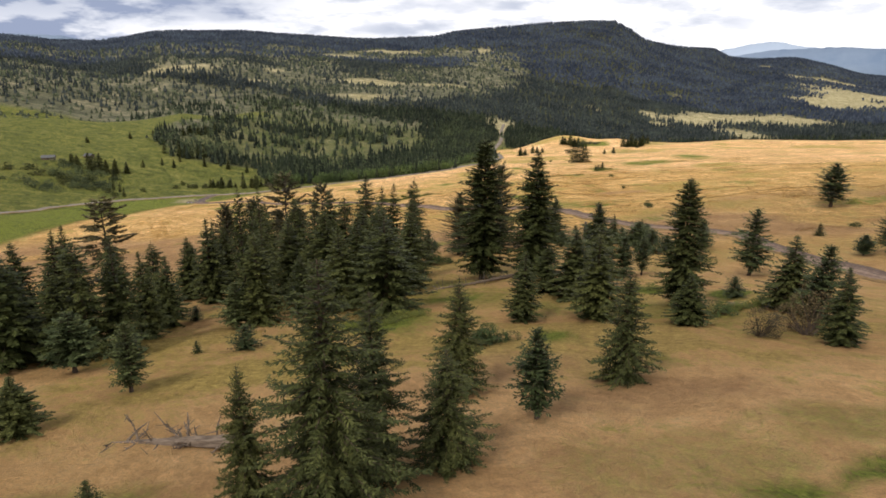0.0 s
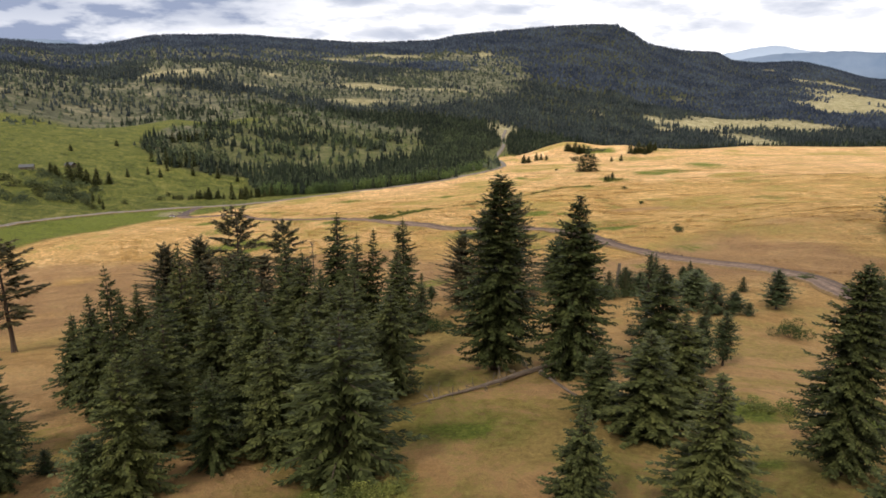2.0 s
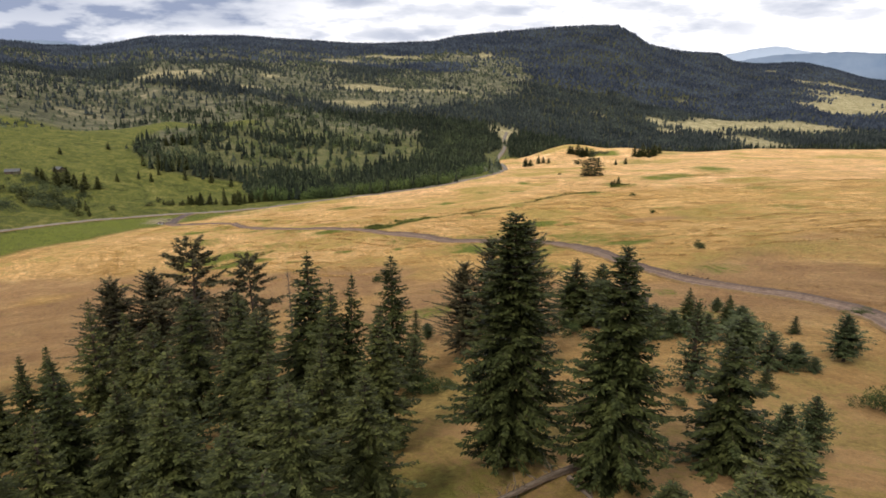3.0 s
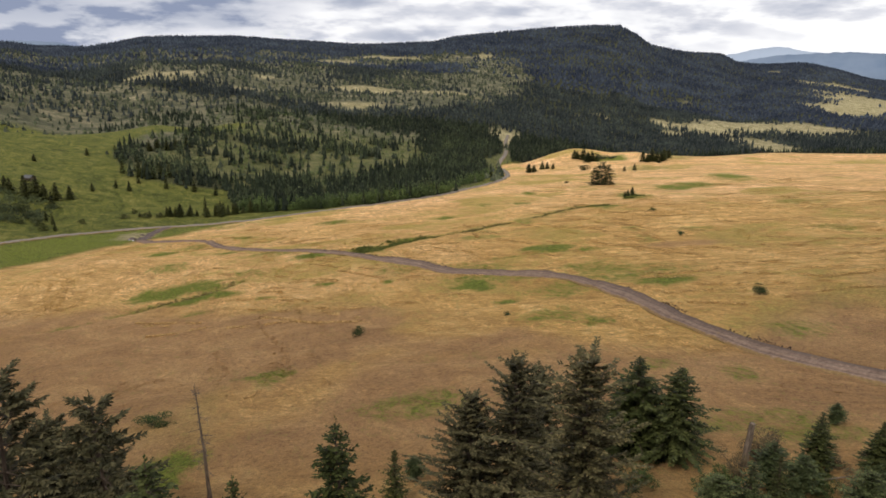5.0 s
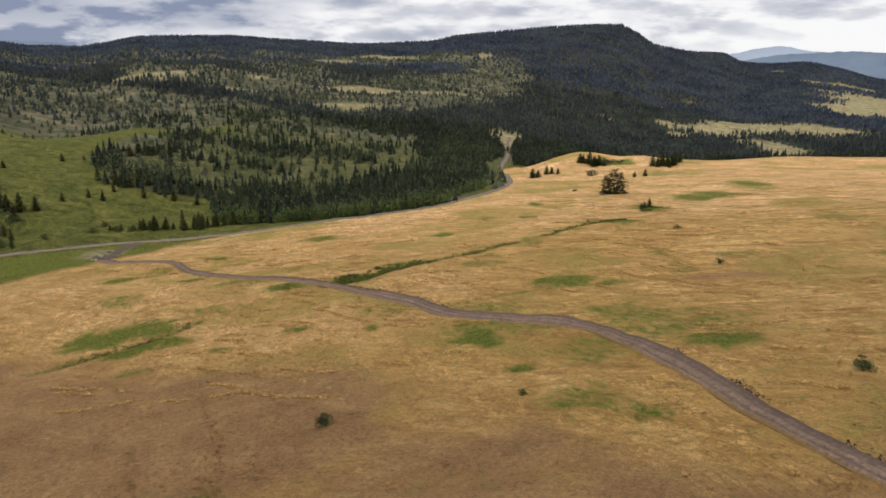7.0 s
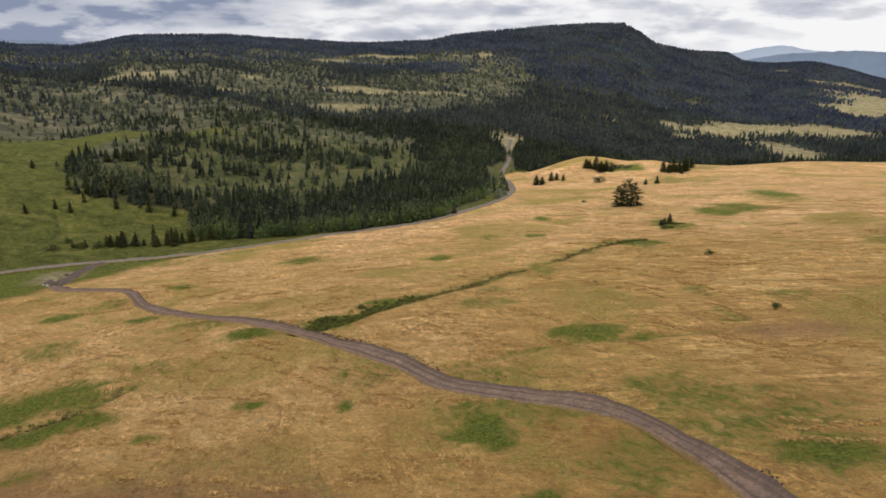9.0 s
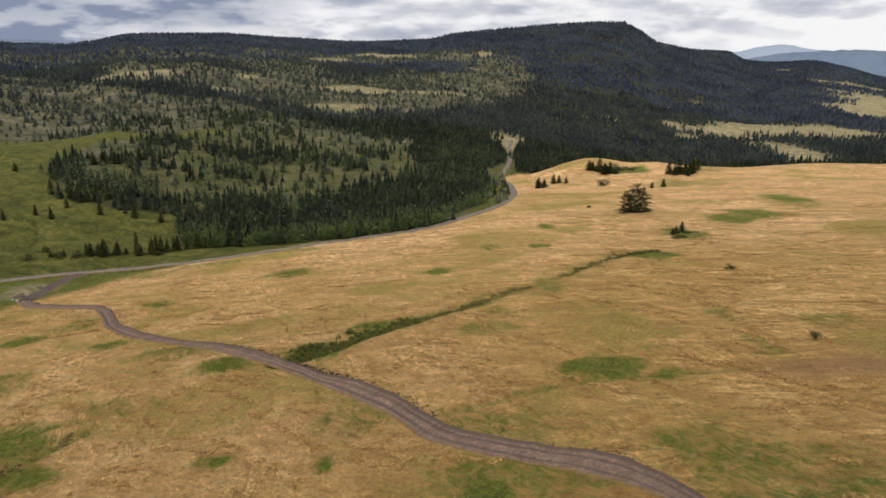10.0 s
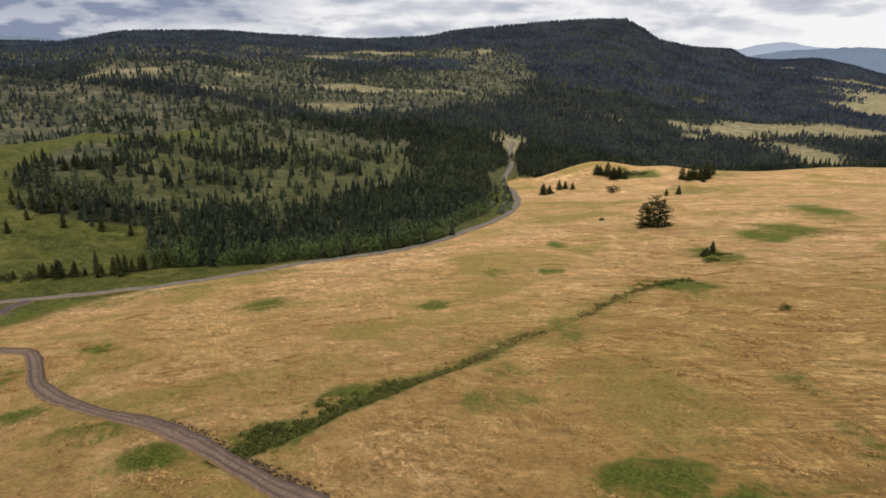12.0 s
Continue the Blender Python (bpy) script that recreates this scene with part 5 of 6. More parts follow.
def make_woods():
    # the wood on the valley floor
    x, y, rng = scatter(-330, 420, 395, 900, 3.9, 81, lambda x, y, c: (c < 0.85 * woods(x, y) ** 1.1) & (np.hypot(x, y - 84) < 780))
    h = rng.uniform(4.5, 13.0, len(x)) * (0.8 + 0.25 * rough(x, y, 40, 82, 2))
    v, f = spires(x, y, h, (0.13 * h + 0.62) * rng.uniform(0.75, 1.4, len(x)), rng, 6, 6)
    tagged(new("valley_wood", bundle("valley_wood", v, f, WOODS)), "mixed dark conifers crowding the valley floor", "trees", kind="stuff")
    # the mountain and the ridge
    x, y, rng = scatter(-1500, 2100, 560, 2650, 8.2, 83, lambda x, y, c: (np.hypot(x, y - 84) >= 780) & in_view(x, y) & (c < woods(x, y)))
    h = rng.uniform(5, 10, len(x)) * (0.85 + 0.2 * rough(x, y, 120, 84, 2))
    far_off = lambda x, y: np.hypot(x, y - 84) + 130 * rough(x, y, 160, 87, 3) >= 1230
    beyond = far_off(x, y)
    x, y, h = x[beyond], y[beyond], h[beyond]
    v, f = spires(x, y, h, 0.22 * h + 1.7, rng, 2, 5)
    tagged(new("mountain_forest", bundle("mountain_forest", v, f, HAZED_MOUNTAIN)), "unbroken dark conifer forest over a broad mountain", "forest", kind="stuff")
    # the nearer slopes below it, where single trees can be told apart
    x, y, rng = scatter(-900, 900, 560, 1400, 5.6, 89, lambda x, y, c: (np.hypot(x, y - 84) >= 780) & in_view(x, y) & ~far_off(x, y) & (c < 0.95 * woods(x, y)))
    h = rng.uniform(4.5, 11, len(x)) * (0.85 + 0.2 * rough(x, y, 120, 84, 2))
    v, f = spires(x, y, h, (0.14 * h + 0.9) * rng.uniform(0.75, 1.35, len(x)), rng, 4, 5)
    tagged(new("slope_forest", bundle("slope_forest", v, f, HAZED_SLOPE)), "dark conifers in bands over the far slope", "forest", kind="stuff")
    # scattered scrub on the open far slopes
    x, y, rng = scatter(-1300, 1500, 440, 1900, 5.8, 85, lambda x, y, c: in_view(x, y) & (far_bank(x, y) > 0.5) & (meadow(x, y) < 0.3) & (glades(x, y) < 0.35) & (y > 470) & (c < (0.30 + 0.42 * smooth(720, 800, y)) * (1 - woods(x, y)) * (0.40 + 1.0 * smooth(-0.1, 0.4, rough(x, y, 70, 86, 3)))))
    h = rng.uniform(1.8, 6.5, len(x))
    v, f = spires(x, y, h, (0.26 * h + 0.7) * rng.uniform(0.7, 1.4, len(x)), rng, 3, 5)
    tagged(new("hillside_scrub", bundle("hillside_scrub", v, f, THIN)), "thin scattered conifers over olive hillsides", "trees", kind="stuff")


make_woods()


def leaf_heaps(name, x, y, height, radius, seed, material, label, leaves=70, leaf=0.42):
    """Round-headed bushes and small broad-leaved trees in one mesh, each a heap of leaf clumps."""
    rng = np.random.default_rng(seed)
    n = len(x)
    z = lie(x, y)
    v = rng.normal(0, 1, (n, leaves, 3))
    v /= np.linalg.norm(v, axis=2)[..., None]
    push = rng.uniform(0.5, 1.05, (n, leaves, 1)) * (1 + 0.25 * np.sin(v[..., :1] * 5 + rng.uniform(0, 6, (n, 1, 1))))
    roots = np.stack([x, y, z + height * 0.52], 1)[:, None] + v * push * np.stack([radius, radius, height * 0.5], 1)[:, None]
    roots[..., 2] = np.maximum(roots[..., 2], z[:, None] + 0.02)
    size = leaf * rng.uniform(0.6, 1.5, n * leaves)
    cv, cf = ribbonlets(roots.reshape(-1, 3), (v + rng.normal(0, 0.5, v.shape) + [0, 0, 0.3]).reshape(-1, 3), size * 1.4, size * 0.45, rng.normal(0, 1, (n * leaves, 3)), rng)
    return tagged(new(name, bundle(name, cv, cf, material)), label, "bushes", kind="stuff")


def make_thickets():
    # broad-leaved fringe along the foot of the wood, beside the road
    rng = np.random.default_rng(91)
    t = rng.uniform(0, 1, 760)
    x = -118 + 140 * t
    foot = curve(x, -215, 520, -190, 452, -165, 455, -142, 462, -128, 440, -110, 412, -57, 402, -20, 406, 0, 430, 12, 470, 24, 580)
    y = foot + 26 * rng.uniform(0.02, 1, 760) ** 1.6
    ok = (away(x, y, ROAD) > 11) | (y < 425)
    x, y = x[ok], y[ok]
    n = len(x)
    h = rng.uniform(2.4, 6.4, n)
    leaf_heaps("aspen_fringe", x, y, h, h * rng.uniform(0.38, 0.55, n), 92, ASPEN, "green aspen thicket along the foot of the wood", 120, 0.36)
    # young broad-leaved growth over the open bank
    rng = np.random.default_rng(95)
    x, y = rng.uniform(-250, 15, 1500), rng.uniform(470, 830, 1500)
    ok = (rng.random(1500) < 0.75 * (1 - woods(x, y))) & (meadow(x, y) < 0.2) & (far_bank(x, y) > 0.6)
    x, y = x[ok], y[ok]
    h = rng.uniform(1.5, 4.5, len(x))
    leaf_heaps("bank_scrub", x, y, h, h * rng.uniform(0.35, 0.6, len(x)), 96, ASPEN, "dull green young growth on the open bank", 40, 0.45)
    # grey-green broad-leaved trees mixed into the wood and over the bank
    rng = np.random.default_rng(105)
    x, y = rng.uniform(-255, 30, 5200), rng.uniform(405, 800, 5200)
    ok = (rng.random(5200) < 0.75 * smooth(0.1, 0.5, woods(x, y)) * smooth(-0.2, 0.2, rough(x, y, 45, 106, 2))) & (meadow(x, y) < 0.2)
    x, y = x[ok], y[ok]
    h = rng.uniform(3.5, 9.5, len(x))
    leaf_heaps("valley_broadleaves", x, y, h, h * rng.uniform(0.22, 0.36, len(x)), 107, WILLOW, "grey-green broad-leaved trees among the conifers", 60, 0.6)
    # grey-green willow thickets in the low corner of the pasture
    rng = np.random.default_rng(141)
    pick = spline(-236, 402, -226, 392, -214, 386, -204, 388, -196, 380, -212, 372, -224, 376, -202, 366, -190, 362, -205, 350, -226, 348, -214, 342, -204, 334)
    pick = pick[rng.integers(0, len(pick), 120)]
    h = rng.uniform(1.4, 4.2, 120)
    leaf_heaps("willow_thicket", pick[:, 0] + rng.normal(0, 3.2, 120), pick[:, 1] + rng.normal(0, 3.0, 120), h, h * rng.uniform(0.6, 0.95, 120), 142, WILLOW, "grey-green willow thickets in a damp pasture corner", 130, 0.34)
    # brush in the ditch
    rng = np.random.default_rng(93)
    pick = np.concatenate([CREEK[rng.integers(0, len(CREEK), 1000)], GULLY[rng.integers(8, len(GULLY), 60)]])
    pick = pick[(rough(pick[:, 0], pick[:, 1], 7, 108, 2) > -0.45) & (rng.random(len(pick)) > 0.45 * smooth(276, 296, pick[:, 1]))]
    n = len(pick)
    x, y = pick[:, 0] + rng.normal(0, 0.8, n), pick[:, 1] + rng.normal(0, 0.7, n)
    size = rng.uniform(0.18, 0.55, n) * (0.55 + 0.55 * smooth(300, 260, y))
    brown = (rng.random(n) < 0.15 + 0.65 * smooth(262, 290, y)) | (x < -40) & (rng.random(n) < 0.75)
    leaf_heaps("brown_brush", x[brown], y[brown], size[brown], size[brown] * 0.9, 109, RUSH, "brown dying rushes along a narrow ditch", 40, 0.16)
    x, y, size = x[~brown], y[~brown], size[~brown]
    leaf_heaps("ditch_brush", x, y, size, size * 1.0, 94, BRUSH, "dark green brush filling a narrow ditch", 46, 0.16)
    # fuller bushes where the ditch meets the track, and round the wet hollow above it
    rng = np.random.default_rng(97)
    spots = np.array(((-29, 251), (-27, 254), (-25, 256), (-22, 259), (-19, 263), (-28, 256), (-16, 266), (-13, 269), (-10, 272), (50, 334), (55, 336), (60, 338), (76, 362), (81, 370)), float)
    pick = spots[rng.integers(0, len(spots), 300)]
    x, y = pick[:, 0] + rng.normal(0, 1.5, 300), pick[:, 1] + rng.normal(0, 1.3, 300)
    size = rng.uniform(0.2, 0.55, 300)
    leaf_heaps("wet_bushes", x, y, size, size * 1.1, 98, BRUSH, "leafy green bushes crowding a wet ditch", 70, 0.18)


make_thickets()

# single trees of the pasture and the dry slope
STAND["field_fir"] = [conifer("fir_tree", 101, 8, 1.9, FIR, "single dark fir in open pasture", gap=0.38, branches=7, spray=0.8, width=0.17, pitch=0.3, ragged=0.3, group="pasture trees"),
                      conifer("fir_tree", 102, 8, 2.1, FIR, "single dark fir in open pasture", gap=0.40, branches=7, spray=0.8, width=0.18, pitch=0.3, ragged=0.4, group="pasture trees")]
STAND["field_pine"] = [conifer("pine_tree", 104, 9, 3.2, FIR, "broad shaggy dark pine alone on the dry slope", gap=0.78, branches=9, spray=0.75, width=0.13, pitch=0.20, lift=(-6, 26), droop=0.05, power=0.50, ragged=0.50, holes=0.16, foot=0.9, inner=0.2, group="slope pines")]
STAND["hollow_bush"] = [leafy("bush", 108, 2.4, 2.4, WILLOW, "grey-green leafy bush in a grassy hollow", leaves=700, leaf=0.26, group="bushes of the hollow")]
STAND["field_bush"] = [leafy("bush", 103, 2.6, 2.0, FIR, "dark rounded bush in open pasture", leaves=420, leaf=0.34, group="pasture bushes")]
for x, y, h, w in ((-218, 543, 8, 4.4), (-213, 545, 8.5, 4.6), (-208, 549, 7.5, 4.4), (-204, 556, 8, 4.6), (-200, 565, 8.5, 4.4), (-215, 550, 7, 4), (-246, 512, 5, 3), (-239, 536, 5.5, 2.6), (-235, 543, 5, 2.4), (-205, 475, 8, 3.4), (-193, 471, 12, 3.8),
                   (-187, 468, 9, 4.4), (-184, 469, 7.5, 4), (-180, 471, 10, 3.6), (-178, 478, 8, 3.6), (-190, 474, 8, 4), (-183, 436, 6, 2.4), (-169, 452, 6.5, 3), (-154, 455, 7, 3.4),
                   (-199, 427, 5, 2.4), (-192, 439, 5, 2.2), (-187, 456, 5, 2.4), (-172, 344, 5, 1.6), (-144, 392, 5, 2.2), (-126, 396, 10, 3), (-119, 398, 8.5, 2.8)):
    plant("field_fir", x, y, h, w)
for x, y, h, w in ((-203, 399, 9, 4.6), (-219, 400, 9.5, 5), (-224, 396, 8, 4.6), (-199, 405, 7, 4), (-230, 402, 7, 4.4), (-186, 361, 5.5, 1.8), (-180, 356, 5, 1.8), (-211, 397, 11, 5), (-215, 394, 9, 5), (-207, 396, 8, 4.6), (-197, 385, 8, 3.2), (-137, 391, 7, 3.4), (-133, 394, 6, 2.6), (-115, 405, 6, 2.4), (-142, 456, 6, 2.6), (-260, 477, 4.5, 3), (-122, 400, 7, 2.4)):
    plant("field_fir", x, y, h, w)
for x, y, h, w in ((54, 576, 7, 5), (58, 578, 5.5, 4), (66, 592, 6.5, 4), (70, 594, 5.5, 3.4), (74, 590, 4.5, 3), (104, 629, 9, 7), (110, 621, 8, 6), (107, 625, 7, 6), (100, 632, 6.5, 5),
                   (153, 603, 11, 6), (147, 606, 9, 5), (160, 602, 8, 5), (165, 610, 7, 4), (150, 602, 7, 5), (156, 600, 8, 5.5), (149, 600, 5, 5), (163, 605, 9, 5), (168, 622, 9, 5), (173, 625, 8, 5), (155, 590, 3, 2.5), (98, 634, 7, 6), (113, 618, 5, 4), (106, 618, 7, 6), (124, 541, 5.5, 3), (116, 537, 4, 2.4), (185, 670, 6, 5), (20, 533, 6, 3.4), (13, 512, 6, 3.4), (24, 545, 5, 3), (9, 500, 5, 3)):
    plant("field_fir", x, y, h, w)
for x, y, h, w in ((79.5, 371, 4.0, 2.3), (77.0, 369, 2.8, 1.8), (75.2, 367, 2.3, 1.6)):
    plant("field_fir", x, y, h, w)
for x, y, h, w in ((-177, 344, 3, 3), (-161, 393, 2.6, 3), (-220, 408, 5.5, 5), (94, 568, 3.4, 9), 
                   (-240, 375, 3.6, 7), (-247, 368, 3.4, 7), (-200, 358, 2.4, 4), (-183, 350, 2.6, 3), (-192, 352, 2.4, 3.4), (-210, 356, 2.8, 5), (-170, 362, 2.2, 3), (-160, 380, 2, 4), (-205, 372, 3.5, 6), (-214, 365, 3.5, 7), (-222, 372, 3, 6), (-196, 364, 2.6, 5), (-230, 366, 3.4, 7), (-188, 356, 2.2, 4), (-152, 386, 2.2, 5), (-146, 388, 2, 5)):
    plant("field_bush", x, y, h, w)
for x, y, h, w in ((76, 422, 12.5, 8.5), (79.5, 423.5, 10.5, 7), (73, 424, 9.5, 6)):
    plant("field_pine", x, y, h, w)
# the uneven row of trees beside the gravel road
for x, y, h, w in ((-151, 388, 3.2, 1.8), (-142, 391, 5.4, 3), (-140, 393, 4.6, 2.6), (-138, 394, 6.2, 3.2), (-135, 397, 4.2, 3), (-131, 397, 3, 1.6), (-122, 403, 5.6, 2.4), (-120, 404, 6.6, 2.6), (-118, 405, 5, 2.2), (-114, 406, 6.4, 3),
                   (-111, 408, 4, 2), (-108, 411, 7.2, 3), (-104, 411, 4.4, 2.4), (-100, 412, 6, 3), (-95, 411, 4.6, 2.6), (-90, 410, 5.4, 3), (-155, 386, 2.6, 1.4), (-147, 391, 2.4, 1.6), (-126, 399, 4.4, 1.8), (-123, 401, 5.8, 1.8)):
    plant("field_fir", x, y, h, w)
for x, y, h, w in ((116, 628, 2.8, 6), (121, 629, 2.6, 6), (126, 631, 2.2, 6), (130, 634, 1.8, 5), (118, 634, 2.6, 6)):
    plant("hollow_bush", x, y, h, w)
for x, y, h, w in ((62, 447, 1.2, 2.0), (60.6, 245.5, 1.3, 1.5), (48, 168, 1.7, 2.0), (69, 303, 1.4, 1.8), (8, 171, 0.7, 1.1)):
    plant("bush", x, y, h, w)



# ---------------------------------------------------------------- distance
def make_backdrop():
    # both range colours carry the distance haze, as blue and as pale grey-blue
    s = Shader("haze_blue_distance", 1.0)
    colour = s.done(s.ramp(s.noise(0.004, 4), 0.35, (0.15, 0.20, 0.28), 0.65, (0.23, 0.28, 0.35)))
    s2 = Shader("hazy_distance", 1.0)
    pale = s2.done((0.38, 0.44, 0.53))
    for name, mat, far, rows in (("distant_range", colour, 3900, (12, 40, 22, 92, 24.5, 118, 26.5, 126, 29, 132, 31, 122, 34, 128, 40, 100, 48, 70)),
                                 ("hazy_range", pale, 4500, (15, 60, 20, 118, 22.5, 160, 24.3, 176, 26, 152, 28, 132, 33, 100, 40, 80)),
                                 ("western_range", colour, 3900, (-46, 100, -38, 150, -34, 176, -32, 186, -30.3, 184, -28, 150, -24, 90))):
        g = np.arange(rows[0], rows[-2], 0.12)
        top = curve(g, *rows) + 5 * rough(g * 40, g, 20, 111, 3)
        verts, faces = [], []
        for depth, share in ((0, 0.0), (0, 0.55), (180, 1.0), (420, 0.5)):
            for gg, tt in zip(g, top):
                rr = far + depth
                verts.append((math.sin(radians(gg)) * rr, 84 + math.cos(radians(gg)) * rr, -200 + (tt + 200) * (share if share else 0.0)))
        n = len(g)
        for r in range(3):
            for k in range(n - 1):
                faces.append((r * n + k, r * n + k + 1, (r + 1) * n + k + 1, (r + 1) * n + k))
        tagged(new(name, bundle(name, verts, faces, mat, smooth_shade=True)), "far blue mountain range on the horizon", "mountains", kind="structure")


make_backdrop()


# ---------------------------------------------------------------- grass
def make_grass(name, x0, x1, y0, y1, gap, seed, tall, wide, blades, label, keep=0.9, clump=0.0, lay=0.7):
    """Tufts of blades, thick or thin on the ground, most of them bowed by the wind."""
    x, y, rng = scatter(x0, x1, y0, y1, gap, seed, lambda x, y, c: (c < keep * smooth(clump - 0.25, clump + 0.1, rough(x, y, 5.0, seed, 3) + 0.5 * (clump == 0))) & (np.abs(x) < 6 + 0.72 * (y + 8)))
    ok = np.minimum(np.minimum(away(x, y, FARM_TRACK), away(x, y, ROAD)), away(x, y, CREEK) + 1) > 2.4
    x, y = x[ok], y[ok]
    lush, laid, rust, knoll = cover(x, y)[:4]
    z = lie(x, y)
    n = len(x)
    roots = np.repeat(np.stack([x, y, z - 0.04], 1), blades, 0) + rng.normal(0, 1, (n * blades, 3)) * [wide * 3.5, wide * 3.5, 0]
    g = np.repeat(0.6 + 1.2 * rough(x, y, 14, seed + 1, 2), blades) + rng.normal(0, 1.3, n * blades)
    long = tall * rng.uniform(0.4, 1.0, n * blades)
    tip = roots + np.stack([np.cos(g) * lay, np.sin(g) * lay, np.full_like(g, 1 - 0.80 * lay)], 1) * long[:, None]
    side = np.stack([-np.sin(g), np.cos(g), 0 * g], 1) * (wide * rng.uniform(0.6, 1.4, n * blades))[:, None]
    verts = np.stack([roots - side, roots + side, tip], 1).reshape(-1, 3)
    faces = np.arange(len(verts)).reshape(-1, 3)
    me = bundle(name, verts, faces, GROUND, (("lush", np.repeat(lush, blades * 3)), ("rust", np.repeat(rust, blades * 3)), ("knoll", np.repeat(knoll, blades * 3)), ("pale", np.repeat(0.95 * knoll, blades * 3))))
    return tagged(new(name, me), label, "grass", kind="stuff")


make_grass("dry_grass", -34, 34, 16, 62, 0.38, 121, 0.42, 0.018, 5, "dry straw-coloured grass on the knoll", lay=0.8)
make_grass("dry_grass", -60, 60, 62, 130, 0.66, 122, 0.34, 0.038, 3, "dry straw-coloured grass on the slope", lay=0.9)


def make_tussocks():
    """Ragged clumps in the lines where the grass is bent over, on the open slope."""
    x, y, rng = scatter(-120, 130, 118, 345, 0.95, 124, lambda x, y, c: (np.abs(x) < 6 + 0.72 * (y + 8)) & (c < 0.95 * (1 - smooth(0.02, 0.10, np.abs(rough(x * 0.94 + y * 0.34, (x * 0.34 - y * 0.94) * 0.22, 8, 125, 3)))) * smooth(0.0, 0.3, rough(x, y, 30, 126, 2) + 0.1) + 0.02))
    ok = (np.minimum(away(x, y, FARM_TRACK), away(x, y, ROAD)) > 3) & (far_bank(x, y) < 0.3)
    x, y = x[ok], y[ok]
    n, leaves = len(x), 7
    lush, laid, rust, knoll = cover(x, y)[:4]
    z = lie(x, y)
    roots = np.repeat(np.stack([x, y, z - 0.03], 1), leaves, 0) + rng.normal(0, 1, (n * leaves, 3)) * [0.22, 0.22, 0]
    g = rng.uniform(0, math.tau, n * leaves)
    ways = np.stack([np.cos(g), np.sin(g), rng.uniform(0.25, 0.9, n * leaves)], 1)
    v, f = ribbonlets(roots, ways, rng.uniform(0.25, 0.6, n * leaves), rng.uniform(0.05, 0.11, n * leaves), np.tile([0, 0, 1.0], (n * leaves, 1)) + rng.normal(0, 0.5, (n * leaves, 3)), rng)
    me = bundle("grass_tussocks", v, f, GROUND, (("lush", np.repeat(lush, leaves * 4)), ("rust", np.repeat(rust, leaves * 4))))
    return tagged(new("grass_tussocks", me), "ragged pale tussocks of bent dry grass", "grass", kind="stuff")


make_tussocks()


def make_rows():
    """Broken rows where the tall grass has lodged and curls over, pale on top with a dark foot."""
    rng = np.random.default_rng(131)
    rows = [spline(30, 291.6, 42, 286.5, 49, 278.4, 54, 268.7, 56, 257), spline(29, 277, 37, 271.3, 43, 265.5, 50, 260.6), spline(7.4, 260.8, 12.7, 256, 17.7, 248.2, 20.4, 244), spline(45.8, 255.3, 49.5, 251.8, 52, 249, 53.3, 243.6),
            spline(17, 262.6, 21, 256.7, 24.5, 249, 27.8, 243), spline(-22, 193, -16, 190.7, -10.5, 187.7), spline(-17.3, 196, -14, 193, -8, 188.8), spline(-14, 213, -5.3, 208)]
    for x0, x1, y0, y1, dx, dy, count in ((0, 80, 225, 310, 26, -34, 46), (20, 170, 280, 430, 1, -0.12, 90), (-70, 0, 180, 260, 8, -3, 40), (-100, -20, 265, 340, 1, 0.1, 30), (30, 90, 150, 225, 1, -0.25, 34)):
        for _ in range(count):
            x, y, g = rng.uniform(x0, x1), rng.uniform(y0, y1), math.atan2(dy, dx) + rng.normal(0, 0.16)
            n, line = int(rng.integers(4, 12)), []
            for _ in range(n):
                line.append((x, y))
                x, y, g = x + 2 * math.cos(g), y + 2 * math.sin(g), g + rng.normal(0, 0.14)
            rows.append(np.array(line))
    px, py = [], []
    for line in rows:
        m = int(len(line) * 11)
        at = rng.uniform(0, len(line) - 1.001, m)
        at = at[rough(at * 2, at * 0 + line[0, 0], 3.5, 132, 2) > -0.15]
        px.append(np.interp(at, np.arange(len(line)), line[:, 0]) + rng.normal(0, 0.22, len(at)))
        py.append(np.interp(at, np.arange(len(line)), line[:, 1]) + rng.normal(0, 0.22, len(at)))
    x, y = np.concatenate(px), np.concatenate(py)
    ok = (np.minimum(np.minimum(away(x, y, FARM_TRACK), away(x, y, ROAD)), away(x, y, CREEK)) > 3) & (far_bank(x, y) < 0.3)
    x, y = np.repeat(x[ok], 7), np.repeat(y[ok], 7)
    n = len(x)
    x, y = x + rng.normal(0, 0.28, n), y + rng.normal(0, 0.24, n)
    g = rng.normal(-1.9, 0.7, n)
    ways = np.stack([np.cos(g), np.sin(g), rng.uniform(-0.05, 0.35, n)], 1)
    v, f = ribbonlets(np.stack([x, y, lie(x, y) + rng.uniform(0.04, 0.26, n)], 1), ways, rng.uniform(0.3, 0.75, n), rng.uniform(0.018, 0.05, n), np.tile([0, 0, 1.0], (n, 1)) + rng.normal(0, 0.35, (n, 3)), rng)
    me = bundle("lodged_grass", v, f, LODGED)
    return tagged(new("lodged_grass", me), "pale rows of tall dry grass curled over", "grass", kind="stuff")


make_rows()


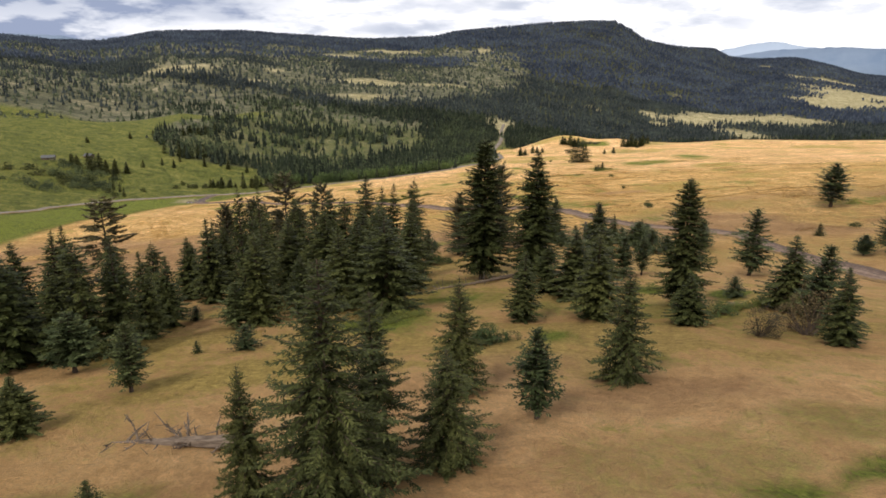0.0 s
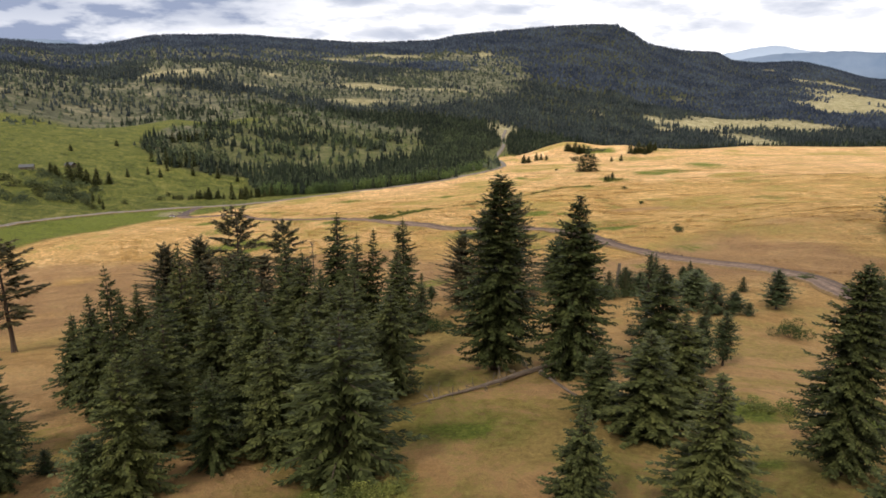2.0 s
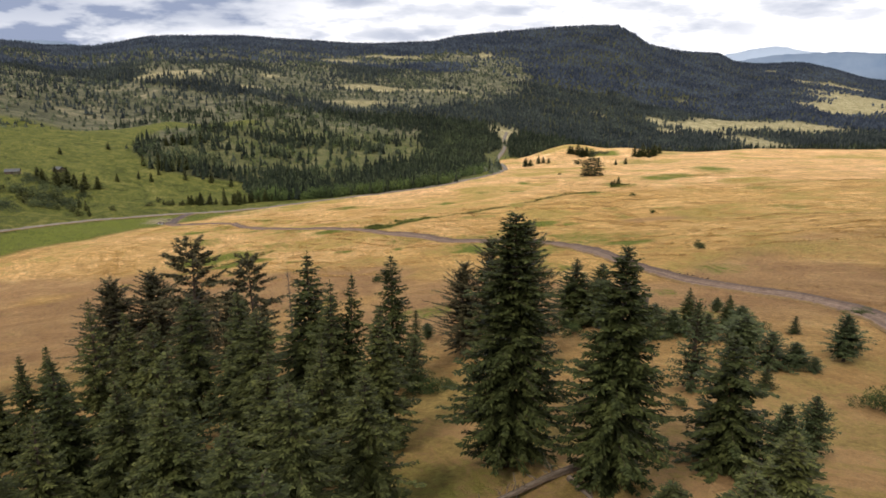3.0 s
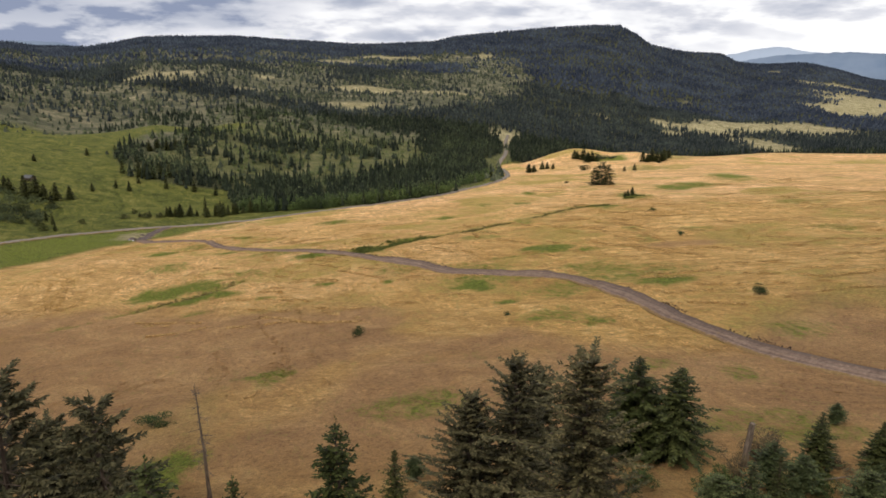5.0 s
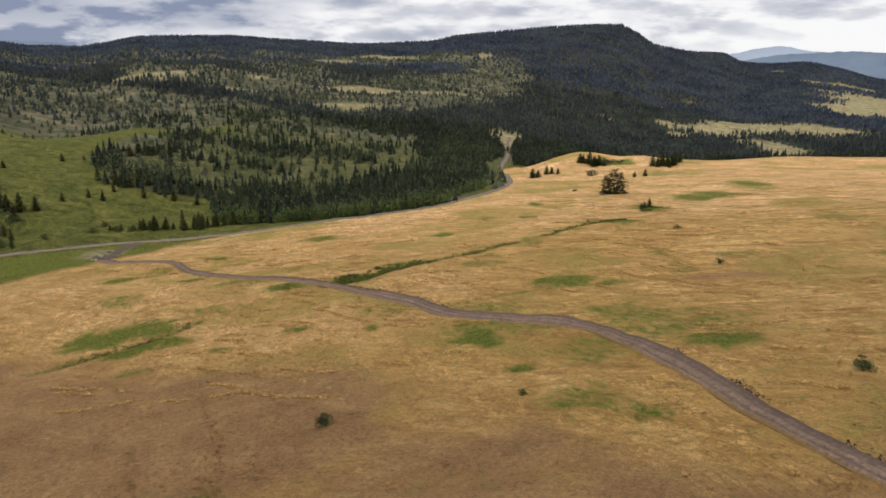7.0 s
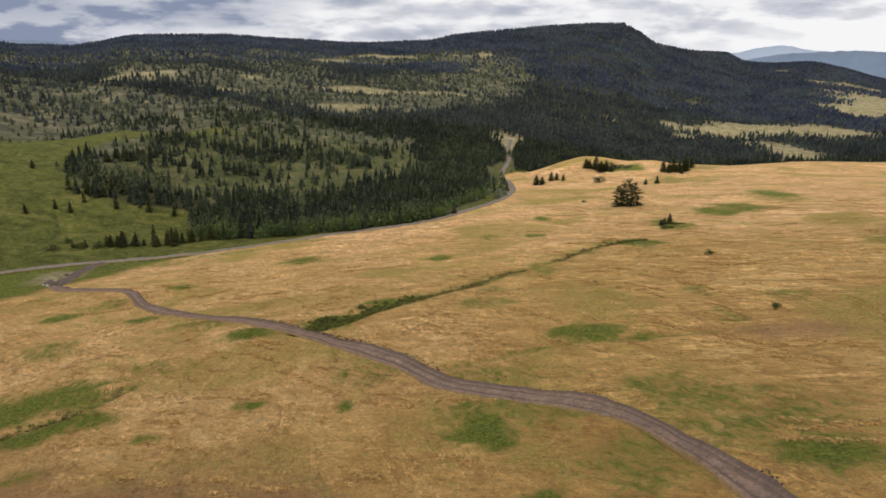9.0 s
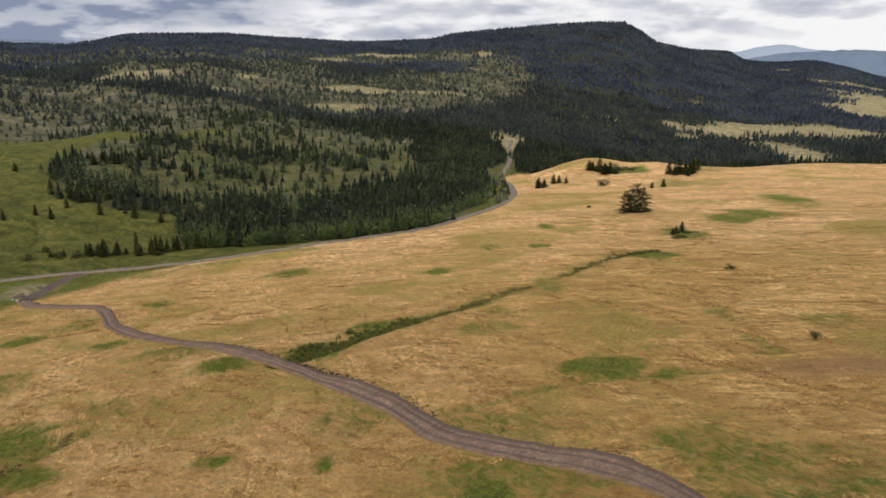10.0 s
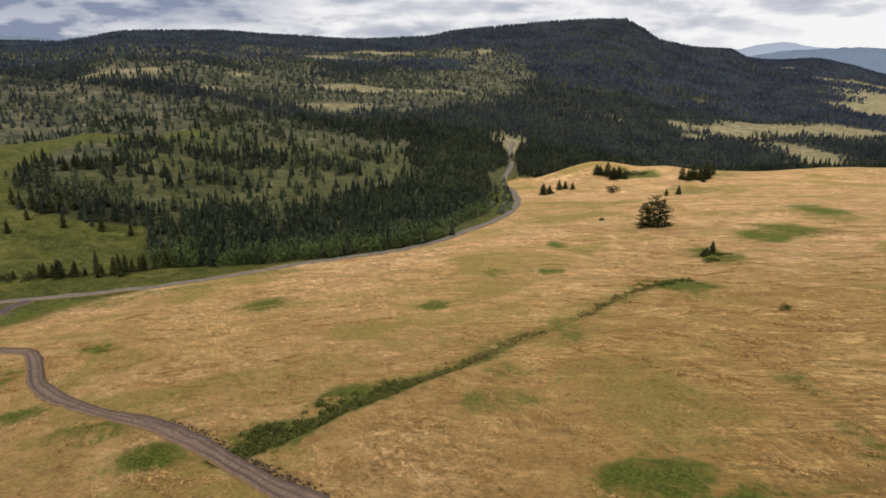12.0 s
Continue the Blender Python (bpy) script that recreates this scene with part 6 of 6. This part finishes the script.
# ---------------------------------------------------------------- sheds and stones in the valley
def shed(x, y, long, deep, high, turn, label):
    """A low farm shed: plank walls, a door and a pitched roof with eaves."""
    thing = new("shed")
    z = min(ground_at(x + a_ * long / 2, y + b_ * deep / 2) for a_ in (-1, 1) for b_ in (-1, 1)) - 0.1
    bm = bmesh.new()
    bmesh.ops.create_cube(bm, size=1, matrix=Matrix.Translation((0, 0, high / 2)) @ Matrix.Diagonal((long, deep, high, 1)))
    me = bpy.data.meshes.new("wall")
    bm.to_mesh(me)
    me.materials.append(DEAD)
    part("wall", me, thing)
    o, r = 0.35, 0.32 * deep
    rv = [(-long / 2 - o, -deep / 2 - o, high - 0.1), (long / 2 + o, -deep / 2 - o, high - 0.1), (long / 2 + o, 0, high + r), (-long / 2 - o, 0, high + r), (-long / 2 - o, deep / 2 + o, high - 0.1), (long / 2 + o, deep / 2 + o, high - 0.1)]
    rv += [(a_, b_, c_ + 0.12) for a_, b_, c_ in rv]
    rf = [(0, 1, 2, 3), (3, 2, 5, 4), (6, 9, 8, 7), (9, 10, 11, 8), (0, 6, 7, 1), (4, 5, 11, 10), (0, 3, 9, 6), (3, 4, 10, 9), (1, 7, 8, 2), (2, 8, 11, 5)]
    part("roof", bundle("roof", rv, rf, TIN), thing, "grey sheet-metal roof")
    part("door", bundle("door", [(-0.6, -deep / 2 - 0.04, 0.05), (0.6, -deep / 2 - 0.04, 0.05), (0.6, -deep / 2 - 0.04, 2.0), (-0.6, -deep / 2 - 0.04, 2.0), (-0.6, -deep / 2, 0.05), (0.6, -deep / 2, 0.05), (0.6, -deep / 2, 2.0), (-0.6, -deep / 2, 2.0)],
                        [(0, 1, 2, 3), (0, 4, 5, 1), (1, 5, 6, 2), (2, 6, 7, 3), (3, 7, 4, 0)], BARK), thing)
    thing.matrix_basis = pose(x, y, z, 0, 0, turn)
    return tagged(thing, label, "shed")


shed(-246.6, 406.4, 7, 4, 1.9, 20, "low weathered grey farm shed in green pasture")
shed(-233.5, 428, 5, 4, 2.0, -15, "small dark-roofed farm shed beside dark trees")


def boulder(seed, x, y, size, label):
    rng = np.random.default_rng(seed)
    bm = bmesh.new()
    bmesh.ops.create_icosphere(bm, subdivisions=2, radius=size)
    for v in bm.verts:
        v.co *= 1 + 0.22 * noise.noise(v.co * 1.3 / size + Vector((seed, 0, 0)))
        v.co.z *= 0.72
    me = bpy.data.meshes.new("boulder")
    bm.to_mesh(me)
    me.materials.append(STONE)
    ob = new("boulder", me)
    ob.matrix_basis = pose(x, y, ground_at(x, y) + size * 0.35, 0, 0, seed * 40)
    return tagged(ob, label, "boulder", "boulders by the track")


boulder(1, -131.0, 328.0, 0.5, "pale whitish boulder beside the earth track")
boulder(2, -133.0, 329.0, 0.35, "small pale boulder beside the earth track")


def earth_heap(seed, x, y, size, label):
    """A small heap of dug earth, slumped and lumpy."""
    bm = bmesh.new()
    bmesh.ops.create_icosphere(bm, subdivisions=3, radius=size)
    for v in bm.verts:
        v.co.x *= 1.5
        v.co *= 1 + 0.30 * noise.noise(v.co * 1.6 / size + Vector((seed * 3.1, 0, 0)))
        v.co.z *= 0.42
    me = bpy.data.meshes.new("earth_heap")
    bm.to_mesh(me)
    me.materials.append(EARTH)
    ob = new("earth_heap", me)
    ob.matrix_basis = pose(x, y, ground_at(x, y) + size * 0.08, 0, 0, seed * 37)
    return tagged(ob, label, "earth heap", "earth heaps by the track")


for seed, x, y, size in ((1, -134.5, 334, 1.2), (2, -136, 337, 0.9), (3, -127.0, 334, 1.0), (4, -136.6, 348, 0.8), (5, -121, 321.5, 0.8)):
    earth_heap(seed, x, y, size, "low heap of dark dug earth beside the track")
